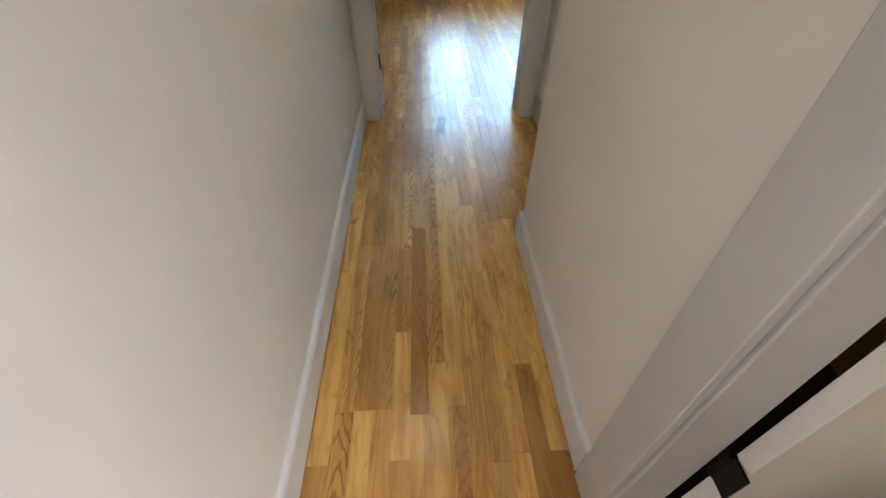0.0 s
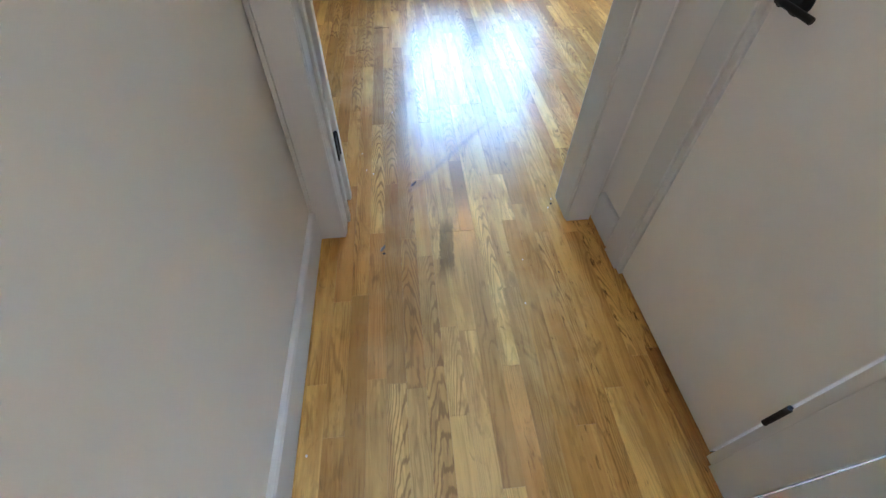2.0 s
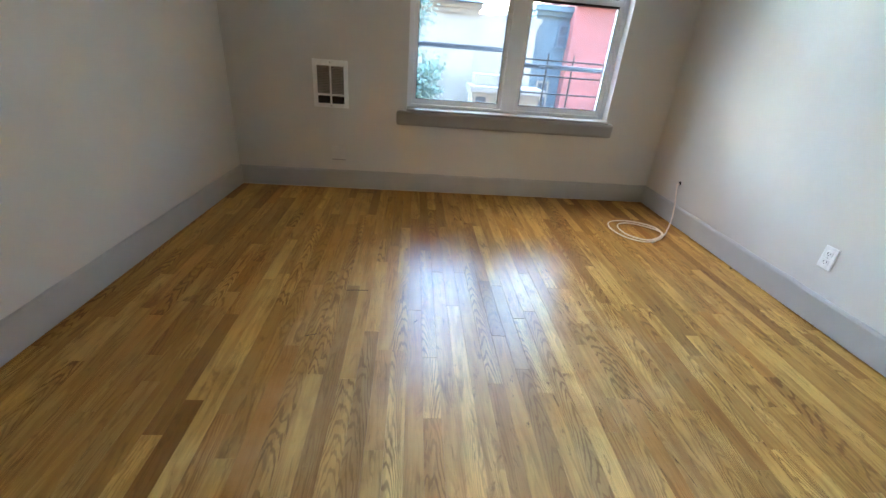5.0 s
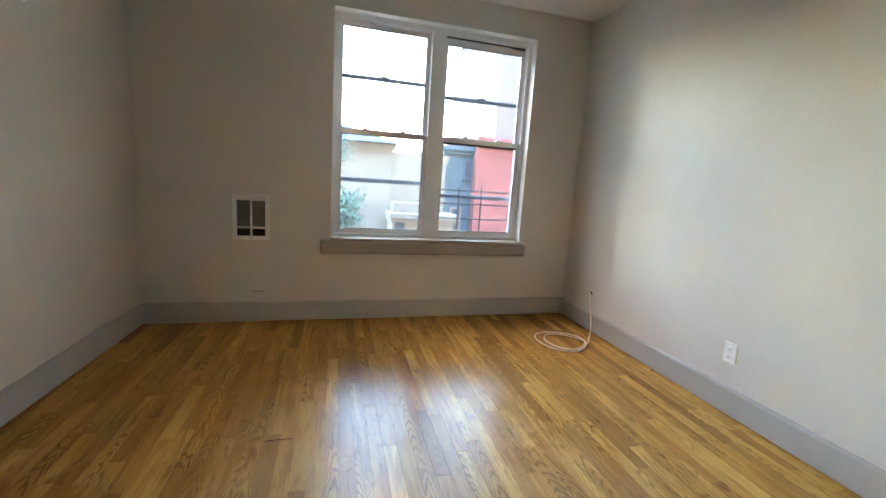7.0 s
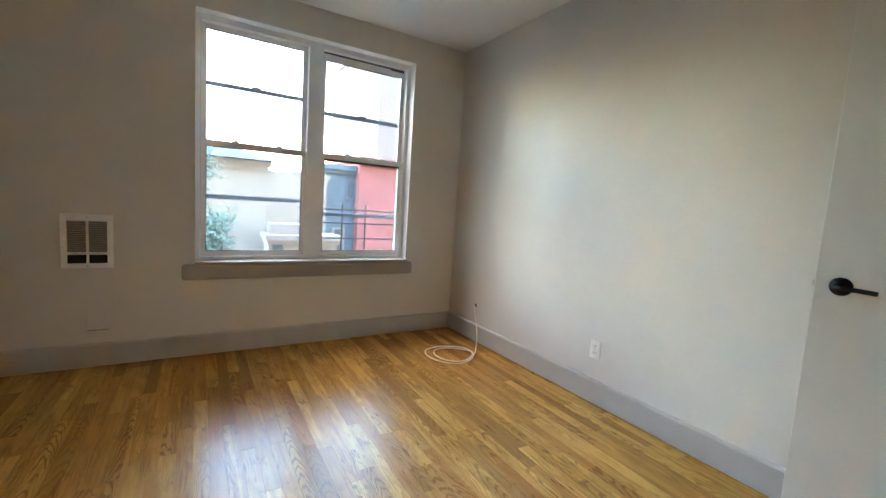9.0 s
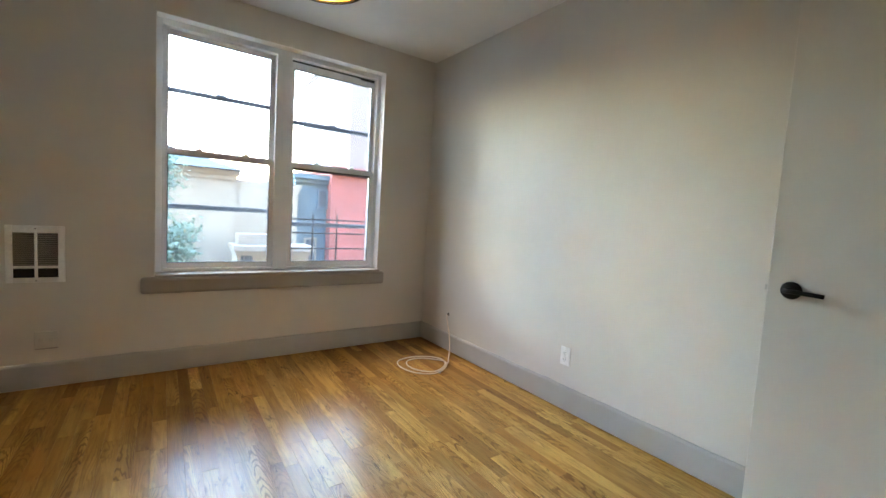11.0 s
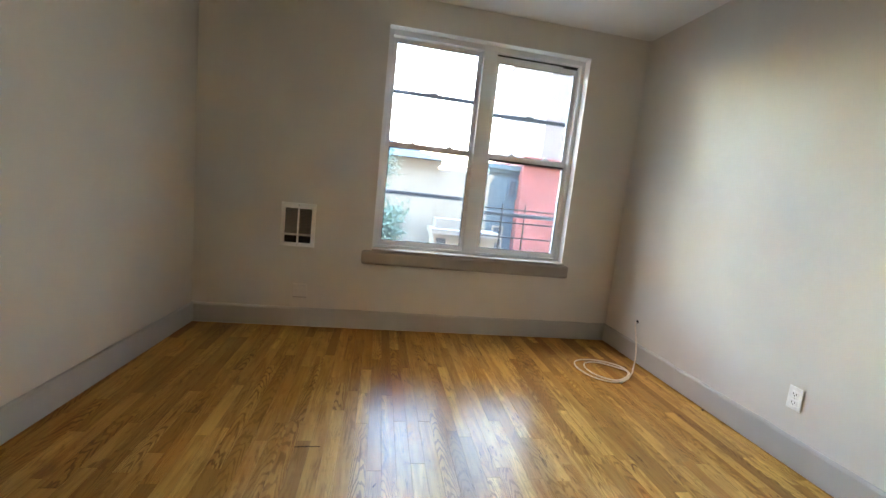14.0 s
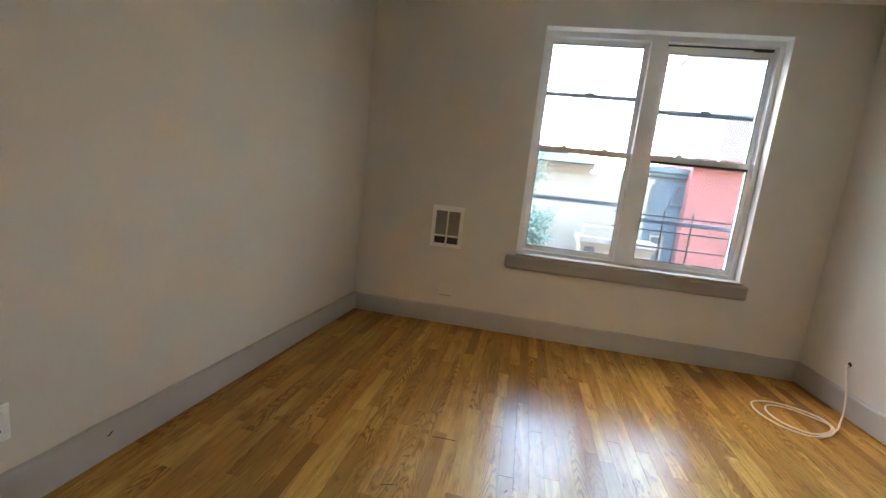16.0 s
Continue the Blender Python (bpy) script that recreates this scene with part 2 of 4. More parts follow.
WALL = paint("wall_paint", (0.66, 0.625, 0.575), 0.55, 0.025, 0.3, 260, 0.05)
CEIL = paint("ceiling_paint", (0.80, 0.79, 0.77), 0.75, 0.02)
BASE_HALL = paint("baseboard_pale", (0.56, 0.55, 0.545), 0.42, 0.05, 0.3, 200, 0.12)
BASE = paint("baseboard_grey", (0.45, 0.44, 0.425), 0.42, 0.05, 0.3, 200, 0.12)
TRIM = paint("trim_paint", (0.54, 0.525, 0.50), 0.38, 0.04, 0.3, 200, 0.1)
DOOR = paint("door_paint", (0.68, 0.65, 0.61), 0.42, 0.04, 0.35, 220, 0.08)
SILL = paint("sill_paint", (0.35, 0.32, 0.29), 0.45, 0.05, 0.4, 150, 0.15)
REVEAL_LIT = paint("reveal_lit", (0.82, 0.81, 0.80), 0.5, 0.03, 0.3, 200, 0.05)
VINYL = paint("window_vinyl", (0.82, 0.83, 0.86), 0.35, 0.04, 0.1, 200, 0.1)
STORM = plain("storm_metal", (0.070, 0.078, 0.092), 0.5, 0.1)
BLACK = plain("black_metal", (0.006, 0.0055, 0.0055), 0.55, 0.0)
BLACK.node_tree.nodes["Principled BSDF"].inputs["Specular IOR Level"].default_value = 0.2
GASKET = plain("dark_gasket", (0.03, 0.03, 0.035), 0.7)
STEEL = plain("latch_steel", (0.55, 0.53, 0.50), 0.35, 0.9)
PLASTIC = plain("white_plastic", (0.86, 0.85, 0.83), 0.38)
HOLE = plain("dark_hole", (0.015, 0.013, 0.012), 0.8)
HEATER = plain("heater_enamel", (0.86, 0.85, 0.83), 0.4)
LOUVRE = plain("louvre_grey", (0.34, 0.31, 0.285), 0.5, 0.1)
CABLE = plain("cable_jacket", (0.80, 0.68, 0.56), 0.5)
GOLD = plain("gold_lining", (0.85, 0.55, 0.16), 0.35, 0.8)
SUBFLOOR = plain("subfloor", (0.05, 0.03, 0.02), 0.9)
GLASS = pane_glass("pane_glass")
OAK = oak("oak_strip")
BULB = glow("bulb_glow", (1.0, 0.70, 0.28, 1), LAMP_ROOM)
DIFFUSER = glow("diffuser_glow", WARM, LAMP_HALL)
BATHGLOW = glow("bath_glow", (1.0, 0.86, 0.62, 1), LAMP_BATH)
DUST = plain("dust_white", (0.75, 0.72, 0.66), 0.8)
SPLINTER = plain("splinter_dark", (0.05, 0.03, 0.02), 0.7)
SMUDGE = plain("smudge_grey", (0.20, 0.17, 0.15), 0.5)
# the bathroom's warm light is put into this wall colour
YELLOW_LIT = paint("yellow_lit_wall", (0.62, 0.45, 0.12), 0.6, 0.04)
STUCCO = paint("stucco_cream", (0.205, 0.188, 0.155), 0.9, 0.06, 0.6, 60)
STUCCO_B = paint("stucco_pale", (0.185, 0.172, 0.150), 0.9, 0.06, 0.6, 60)
SLATE = paint("roof_slate", (0.020, 0.027, 0.032), 0.8, 0.1, 0.6, 20)
SIDING = paint("siding_bluegrey", (0.055, 0.090, 0.112), 0.7, 0.08, 0.4, 40)
BRICK = paint("brick_red", (0.19, 0.058, 0.054), 0.85, 0.1, 0.6, 60)
ROSE = paint("rose_plaster", (0.110, 0.092, 0.092), 0.9, 0.06, 0.5, 60)
OWNBRICK = paint("own_brick", (0.20, 0.11, 0.085), 0.9, 0.1, 0.5, 60)
ASPHALT = paint("yard_ground", (0.14, 0.14, 0.13), 0.9, 0.15, 0.6, 30)
LEAF = plain("leaf_green", (0.040, 0.090, 0.055), 0.6)
BARK = plain("bark", (0.12, 0.085, 0.06), 0.9)
DARKPANE = plain("far_pane", (0.05, 0.065, 0.08), 0.15)


# ---- building helpers ----
def box(bm, x0, x1, y0, y1, z0, z1, bevel=0.0):
    v = [bm.verts.new((x, y, z)) for x in (x0, x1) for y in (y0, y1) for z in (z0, z1)]
    fs = [bm.faces.new([v[i] for i in f]) for f in ((0, 1, 3, 2), (4, 6, 7, 5), (0, 4, 5, 1), (2, 3, 7, 6), (0, 2, 6, 4), (1, 5, 7, 3))]
    if bevel:
        es = list({e for f in fs for e in f.edges})
        bmesh.ops.bevel(bm, geom=es, offset=bevel, segments=2, affect="EDGES", profile=0.5)
    return fs


def prism(bm, pts, z0, z1):
    lo = [bm.verts.new((x, y, z0)) for x, y in pts]
    hi = [bm.verts.new((x, y, z1)) for x, y in pts]
    n = len(pts)
    bm.faces.new(lo[::-1])
    bm.faces.new(hi)
    for i in range(n):
        bm.faces.new((lo[i], lo[(i + 1) % n], hi[(i + 1) % n], hi[i]))


def tube(bm, pts, r, sides=8):
    """A round cord swept along a line of points."""
    pts = [Vector(p) for p in pts]
    rings, side = [], None
    for i, p in enumerate(pts):
        d = (pts[min(i + 1, len(pts) - 1)] - pts[max(i - 1, 0)]).normalized()
        if side is None:
            side = d.orthogonal().normalized()
        side = (side - d * side.dot(d)).normalized()
        up = d.cross(side)
        rings.append([bm.verts.new(p + r * (math.cos(a) * side + math.sin(a) * up)) for a in (2 * math.pi * k / sides for k in range(sides))])
    for a, c in zip(rings, rings[1:]):
        for k in range(sides):
            bm.faces.new((a[k], a[(k + 1) % sides], c[(k + 1) % sides], c[k]))
    bm.faces.new(rings[0][::-1])
    bm.faces.new(rings[-1])


def lathe(bm, profile, n=40, cap=False):
    """A turned form about z from (radius, height) pairs."""
    rings = [[bm.verts.new((r * math.cos(2 * math.pi * k / n), r * math.sin(2 * math.pi * k / n), z)) for k in range(n)] for r, z in profile]
    for a, c in zip(rings, rings[1:]):
        for k in range(n):
            bm.faces.new((a[k], a[(k + 1) % n], c[(k + 1) % n], c[k]))
    if cap:
        bm.faces.new(rings[0][::-1])
        bm.faces.new(rings[-1])


def mesh_ob(name, bm, material, smooth=False):
    bmesh.ops.recalc_face_normals(bm, faces=bm.faces)
    me = bpy.data.meshes.new(name)
    bm.to_mesh(me)
    bm.free()
    me.materials.append(material)
    if smooth:
        for f in me.polygons:
            f.use_smooth = True
    return new(name, me)


def part(name, bm, material, parent, label="", smooth=False):
    ob = mesh_ob(name, bm, material, smooth)
    ob.parent = parent
    return tagged(ob, label)


def thing(name, label, category, at=(0, 0, 0), rz=0, group="", kind=""):
    e = new(name)
    e.empty_display_size = 0.1
    e.matrix_world = pose(*at, 0, 0, rz)
    return tagged(e, label, category, group, kind)


def solid(name, material, label, category, kind="structure", boxes=(), prisms=(), bevel=0.0):
    bm = bmesh.new()
    for b in boxes:
        box(bm, *b, bevel)
    for pts, z0, z1 in prisms:
        prism(bm, pts, z0, z1)
    return tagged(mesh_ob(name, bm, material), label, category, "", kind)


def boxpart(name, material, parent, b, bevel=0.0, label=""):
    bm = bmesh.new()
    box(bm, *b, bevel)
    return part(name, bm, material, parent, label)


# ---- the plan ----
TOP = 2.34                      # ceiling
YB = 7.016                      # window wall, inner face
XR = 2.717                     # long side wall with the outlet
YD0, YD1 = 3.73, 3.85           # wall with the bedroom doorway
XL0, XL1 = -0.578, -0.405        # slanting side wall, at the doorway wall and at the window wall
JL, JR = 0.418, 1.272           # doorway, inner faces of the jambs
DOORTOP = 2.03
HALL_L = ((0.258, 0.3), (0.310, YD0))
HALL_R = ((1.028, 0.3), (1.070, 2.58))
XC = 1.392                      # hall wall with the closet door
WX0, WX1, WZ0, WZ1 = 0.785, 2.262, 0.612, 2.148


def left_x(y):
    return XL0 + (XL1 - XL0) * (y - YD1) / (YB - YD1)


def hall_l(y):
    return 0.258 + 0.052 * (y - 0.3) / 3.43


def hall_r(y):
    return 1.028 + 0.042 * (y - 0.3) / 2.28


# ---- structure ----
floor = solid("floor", SUBFLOOR, "varnished oak strip floor, worn and slightly scratched", "floor", boxes=[(-0.9, 3.0, -1.8, 7.2, -0.12, -0.013)])
solid("ceiling", CEIL, "smooth white painted ceiling", "ceiling", boxes=[(-0.9, 3.0, -1.8, 7.24, TOP, TOP + 0.12)])
solid("wall_window", WALL, "white painted plaster wall with the window", "wall", boxes=[
    (-0.9, WX0, YB, YB + 0.175, -0.1, TOP), (WX1, 3.0, YB, YB + 0.175, -0.1, TOP),
    (WX0, WX1, YB, YB + 0.175, -0.1, WZ0), (WX0, WX1, YB, YB + 0.175, WZ1, TOP)])
solid("wall_outlet", WALL, "long white painted plaster wall", "wall", boxes=[(XR, XR + 0.2, 3.2, YB, -0.1, TOP)])
solid("wall_side", WALL, "white painted plaster wall, slightly out of square", "wall",
      prisms=[([(XL0, YD1), (XL1, YB), (-0.9, YB), (-0.9, YD1)], -0.1, TOP)])
CLX0, CLX1 = 1.70, 2.31         # closet doorway in the same wall
solid("wall_doorway", WALL, "white painted wall round the bedroom doorway", "wall", boxes=[
    (-0.9, JL - 0.02, YD0 + 0.004, YD1, -0.1, TOP), (JR + 0.02, CLX0, YD0 + 0.004, YD1, -0.1, TOP), (CLX1, XR, YD0 + 0.004, YD1, -0.1, TOP),
    (JL - 0.02, JR + 0.02, YD0 + 0.004, YD1, DOORTOP + 0.02, TOP), (CLX0, CLX1, YD0 + 0.004, YD1, DOORTOP, TOP)])
solid("wall_hall_long", WALL, "long white painted hall wall", "wall",
      prisms=[([HALL_L[0], HALL_L[1], (-0.1, YD0), (-0.1, 0.3)], -0.1, TOP)])
solid("wall_hall_short", WALL, "white painted hall wall that ends in a corner", "wall",
      prisms=[([(hall_r(1.62), 1.62), (HALL_R[1]), (1.18, 2.58), (1.16, 1.62)], -0.1, TOP),
              ([(hall_r(0.3), 0.3), (hall_r(1.62), 1.62), (1.13, 1.62), (1.13, 0.3)], DOORTOP, TOP)])
solid("wall_hall_closet", WALL, "white painted hall wall round the closet door", "wall", boxes=[
    (XC, XC + 0.12, 3.55, YD0 + 0.004, -0.1, TOP), (XC, XC + 0.12, 2.50, 2.72, -0.1, TOP), (XC, XC + 0.12, 2.72, 3.55, DOORTOP, TOP)])
solid("wall_recess", WALL, "plain white return wall", "wall", boxes=[(1.18, XC + 0.12, 2.38, 2.50, -0.1, TOP)])
# unseen; opening and blind niche are added so the area lamp reaches the hall
solid("wall_hall_end", WALL, "white end wall of the hall, opened for the added lamp", "wall", boxes=[
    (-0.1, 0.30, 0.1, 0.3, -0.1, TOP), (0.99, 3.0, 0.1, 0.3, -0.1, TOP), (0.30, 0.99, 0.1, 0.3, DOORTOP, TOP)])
solid("wall_beyond", WALL, "plain unseen walls round the added lamp, with a closed niche", "wall", boxes=[
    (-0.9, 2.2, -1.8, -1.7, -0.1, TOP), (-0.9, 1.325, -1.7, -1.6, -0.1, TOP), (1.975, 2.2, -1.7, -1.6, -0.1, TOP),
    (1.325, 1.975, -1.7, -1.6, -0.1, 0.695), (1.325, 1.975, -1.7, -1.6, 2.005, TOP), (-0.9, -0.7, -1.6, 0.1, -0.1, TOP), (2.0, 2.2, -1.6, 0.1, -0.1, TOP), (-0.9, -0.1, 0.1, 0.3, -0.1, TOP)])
solid("wall_closet", WALL, "plain walls that close the closet", "wall", boxes=[(1.56, XR, 3.1, 3.2, -0.1, TOP), (1.512, 1.60, 3.2, YD0, -0.1, TOP)])
solid("wall_bathroom", YELLOW_LIT, "bathroom wall coloured yellow for the warm light on it", "wall", boxes=[(2.0, 2.1, 0.3, 2.3, -0.1, TOP), (1.18, 2.0, 2.2, 2.3, -0.1, TOP)])

# window jamb return is plain plaster; baseboards
BH, BT = 0.142, 0.018


def baseboard(name, a, c, flip=1, mat=None, lump=0.0):
    (x0, y0), (x1, y1) = a, c
    d = Vector((x1 - x0, y1 - y0)).normalized()
    n = Vector((-d.y, d.x)) * BT * flip
    bm = bmesh.new()
    prof = [(0, 0.011), (1, 0.011), (1, BH - 0.012), (0.75, BH - 0.003), (0.45, BH), (0, BH)]
    steps = 40
    rings = []
    for k in range(steps + 1):
        x, y = x0 + (x1 - x0) * k / steps, y0 + (y1 - y0) * k / steps
        wob = 0.0012 * math.sin(k * 1.7 + x0 * 9) + 0.0009 * math.sin(k * 4.9 + y0) + lump * max(0.0, 1 - abs(y - 5.60) / 0.05)
        rings.append([bm.verts.new((x + n.x * s, y + n.y * s, z + (wob if z > 0.1 else 0))) for s, z in prof])
    m = len(prof)
    for p, q in zip(rings, rings[1:]):
        for k in range(m):
            bm.faces.new((p[k], p[(k + 1) % m], q[(k + 1) % m], q[k]))
    bm.faces.new(rings[0])
    bm.faces.new(rings[-1][::-1])
    return tagged(mesh_ob(name, bm, mat or BASE), "flat pale grey painted baseboard" if mat else "flat grey painted baseboard", "baseboard", "", "structure")


baseboard("baseboard_window", (left_x(YB), YB), (XR, YB), -1)
baseboard("baseboard_outlet", (XR, YB - BT), (XR, YD1), -1, lump=0.009)
side_board = baseboard("baseboard_side", (left_x(YD1), YD1), (left_x(YB), YB - BT), -1)
bm = bmesh.new()
for k, (dy, z) in enumerate(((0.0, 0.088), (0.007, 0.093), (0.016, 0.096))):
    box(bm, left_x(5.08) + BT - 0.004, left_x(5.08) + BT + 0.0012, 5.075 + dy, 5.084 + dy, z, z + 0.005)
part("scratch", bm, HOLE, side_board, "small dark scratch in the paint")
baseboard("baseboard_doorway", (CLX0 - 0.1, YD1), (JR + 0.1, YD1), -1)
baseboard("baseboard_hall_long", (hall_l(0.3), 0.3), (hall_l(YD0 - 0.02), YD0 - 0.02), -1, BASE_HALL)
baseboard("baseboard_hall_short", (hall_r(1.62), 1.62), (hall_r(2.58), 2.58), 1, BASE_HALL)
baseboard("baseboard_hall_end", (hall_r(2.58) - BT, 2.58), (1.18, 2.58), 1, BASE_HALL)
baseboard("baseboard_hall_closet", (XC, 3.56), (XC, YD0 - 0.015), 1, BASE_HALL)

# ---- bedroom doorway: jambs, stops, casings ----
dw = tagged(new("door_frame"), "painted wooden door frame with black hinge and strike plates", "door frame", "", "structure")
for name, b in (
        ("jamb", (JL - 0.02, JL, YD0 - 0.004, YD1 + 0.022, -0.005, DOORTOP)),
        ("jamb", (JR, JR + 0.02, YD0 - 0.004, YD1 + 0.004, -0.005, DOORTOP)),
        ("head_jamb", (JL - 0.02, JR + 0.02, YD0 - 0.004, YD1 + 0.004, DOORTOP, DOORTOP + 0.02)),
        ("casing", (0.325, JL - 0.003, YD0 - 0.018, YD0 + 0.003, -0.004, DOORTOP + 0.07)),
        ("casing", (JR + 0.003, XC - 0.022, YD0 - 0.018, YD0 + 0.003, -0.004, DOORTOP + 0.07)),
        ("back_band", (0.312, 0.3255, YD0 - 0.026, YD0 + 0.003, -0.004, DOORTOP + 0.07)),
        ("head_casing", (JL - 0.003, JR + 0.003, YD0 - 0.018, YD0 + 0.003, DOORTOP + 0.004, DOORTOP + 0.07)),
        ("casing", (JR + 0.004, JR + 0.085, YD1 - 0.003, YD1 + 0.016, -0.004, DOORTOP + 0.07)),
        ("stop", (JL - 0.002, JL + 0.010, YD0 + 0.062, YD0 + 0.098, -0.004, DOORTOP))):
    boxpart(name, TRIM, dw, b, 0.003)


def strike_plate(parent, x, y, z):
    bm = bmesh.new()
    for b in ((x - 0.002, x + 0.002, y - 0.016, y + 0.016, z - 0.031, z - 0.016), (x - 0.002, x + 0.002, y - 0.016, y + 0.016, z + 0.016, z + 0.031),
              (x - 0.002, x + 0.002, y - 0.016, y - 0.009, z - 0.016, z + 0.016), (x - 0.002, x + 0.002, y + 0.009, y + 0.022, z - 0.016, z + 0.016)):
        box(bm, *b)
    sp = part("strike_plate", bm, BLACK, parent, "black metal strike plate")
    boxpart("strike_hole", HOLE, sp, (x - 0.0008, x + 0.0012, y - 0.009, y + 0.009, z - 0.016, z + 0.016))


strike_plate(dw, JR - 0.0012, YD1 - 0.022, 0.90)


def hinge(parent, x, y, z, sx=1):
    """Butt hinge: knuckle and two leaves, folded open."""
    bm = bmesh.new()
    for k in range(5):
        z0 = z - 0.045 + 0.018 * k
        lathe_at(bm, x, y, z0 + 0.0006, z0 + 0.0174, 0.008)
    box(bm, x - 0.002 if sx > 0 else x - 0.004, x + 0.004 if sx > 0 else x + 0.002, y - 0.045, y, z - 0.045, z + 0.045)
    box(bm, x - 0.002 if sx > 0 else x - 0.004, x + 0.004 if sx > 0 else x + 0.002, y, y + 0.034, z - 0.045, z + 0.045)
    return part("hinge", bm, BLACK, parent, "black butt hinge")


def lathe_at(bm, x, y, z0, z1, r, n=12):
    lo = [bm.verts.new((x + r * math.cos(2 * math.pi * k / n), y + r * math.sin(2 * math.pi * k / n), z0)) for k in range(n)]
    hi = [bm.verts.new((v.co.x, v.co.y, z1)) for v in lo]
    bm.faces.new(lo[::-1])
    bm.faces.new(hi)
    for k in range(n):
        bm.faces.new((lo[k], lo[(k + 1) % n], hi[(k + 1) % n], hi[k]))


# bedroom door, swung right back against the wall
bd = thing("bedroom_door", "flat white painted door swung fully open against the wall", "door")
boxpart("leaf", DOOR, bd, (JL - 0.845, JL + 0.012, YD1 + 0.058, YD1 + 0.097, 0.008, DOORTOP - 0.01), 0.002)
for z in (0.29, 1.02, 1.78):
    hinge(bd, JL + 0.006, YD1 + 0.048, z)


def lever(parent, x, y, z, side, along):
    """Round rose and straight lever; side: the way out from the leaf along x, along: which way the lever points along y."""
    bm = bmesh.new()
    lathe(bm, [(0.0, 0.0), (0.026, 0.0), (0.0265, 0.004), (0.024, 0.009), (0.012, 0.010), (0.0095, 0.012), (0.0095, 0.045), (0.0, 0.045)], 28)
    bmesh.ops.transform(bm, matrix=pose(x, y, z, 0, 90 * side, 0), verts=bm.verts)
    rose = part("door_handle", bm, BLACK, parent, "black lever handle on a round rose", True)
    bm = bmesh.new()
    pts = [(x + side * 0.045, y + along * s, z - 0.002 * (s / 0.08) ** 2) for s in (-0.008, 0.015, 0.04, 0.06, 0.078, 0.084)]
    tube(bm, pts, 0.0065, 10)
    part("lever", bm, BLACK, rose, "", True)


# closet door in the bedroom, standing open into the room
cd = thing("closet_door", "flat white painted closet door standing open at right angles", "door")
CX, CY0, CY1 = 2.335, YD1 + 0.02, 4.452
boxpart("leaf", DOOR, cd, (CX, CX + 0.035, CY0, CY1, 0.01, DOORTOP - 0.01), 0.002)
lever(cd, CX, CY1 - 0.06, 0.905, -1, -1)
boxpart("latch", STEEL, cd, (CX + 0.010, CX + 0.024, CY1 - 0.002, CY1 + 0.010, 0.896, 0.914), 0.002, "steel latch bolt")
hinge(cd, CX + 0.01, YD1 + 0.012, 0.3)
hinge(cd, CX + 0.01, YD1 + 0.012, 1.75)

# hall closet: casing, closed leaf, lever
hc = thing("hall_closet_door", "closed flat white painted closet door with black lever", "door")
boxpart("leaf", DOOR, hc, (XC - 0.004, XC + 0.03, 2.842, 3.435, 0.012, DOORTOP - 0.008), 0.002)
lever(hc, XC - 0.004, 3.375, 0.905, -1, -1)
for z in (0.30, 1.75):
    bm = bmesh.new()
    for k in range(5):
        lathe_at(bm, XC - 0.010, 2.838, z - 0.045 + 0.018 * k + 0.0006, z - 0.045 + 0.018 * k + 0.0174, 0.0065)
    part("hinge", bm, BLACK, hc, "black hinge knuckle")
hf = tagged(new("closet_door_frame"), "painted wooden closet door casing", "door frame", "", "structure")
for name, b in (("jamb", (XC - 0.010, XC + 0.05, 3.438, 3.462, -0.004, DOORTOP)), ("casing", (XC - 0.018, XC + 0.003, 3.462, 3.555, -0.004, DOORTOP + 0.07)),
                ("jamb", (XC - 0.010, XC + 0.05, 2.812, 2.836, -0.004, DOORTOP)), ("casing", (XC - 0.018, XC + 0.003, 2.722, 2.812, -0.004, DOORTOP + 0.07)),
                ("head_casing", (XC - 0.018, XC + 0.003, 2.812, 3.462, DOORTOP, DOORTOP + 0.07))):
    boxpart(name, TRIM, hf, b, 0.003)
boxpart("threshold_shadow_gap", HOLE, hc, (XC + 0.005, XC + 0.028, 2.842, 3.435, 0.001, 0.011))

# bathroom doorway off the hall
bf = tagged(new("bathroom_door_frame"), "painted wooden bathroom door frame, greyed for its shade", "door frame", "", "structure")
xb = hall_r(1.55)
# darker grey than the other frames: the shade on it is in the colour
for name, b in (("casing", (xb - 0.016, xb + 0.004, 1.508, 1.616, -0.004, DOORTOP)), ("jamb", (xb + 0.005, xb + 0.12, 1.500, 1.522, -0.004, DOORTOP))):
    boxpart(name, BASE, bf, b, 0.003)
bh = thing("bathroom_door", "white painted bathroom door opened inwards", "door")
boxpart("leaf", DOOR, bh, (xb + 0.135, xb + 0.80, 1.455, 1.490, 0.01, DOORTOP - 0.01), 0.002)
for z in (0.42, 1.75):
    hinge(bh, xb + 0.128, 1.488, z)

# ---- window: twin double-hung with storm panels ----
win = tagged(new("window_1"), "twin double-hung white window with storm panels behind", "window", "", "structure")
FY0, FY1 = YB + 0.075, YB + 0.165
MX0, MX1 = 1.470, 1.572
for name, b in (
        ("frame_side", (WX0, WX0 + 0.034, FY0, FY1, WZ0, WZ1)), ("frame_side", (WX1 - 0.034, WX1, FY0, FY1, WZ0, WZ1)),
        ("frame_head", (WX0 + 0.034, WX1 - 0.034, FY0, FY1, WZ1 - 0.040, WZ1)), ("frame_foot", (WX0 + 0.034, WX1 - 0.034, FY0, FY1, WZ0, WZ0 + 0.022)),
        ("mullion", (MX0, MX1, FY0 - 0.006, FY1, WZ0 + 0.022, WZ1 - 0.040))):
    boxpart(name, VINYL, win, b, 0.003)


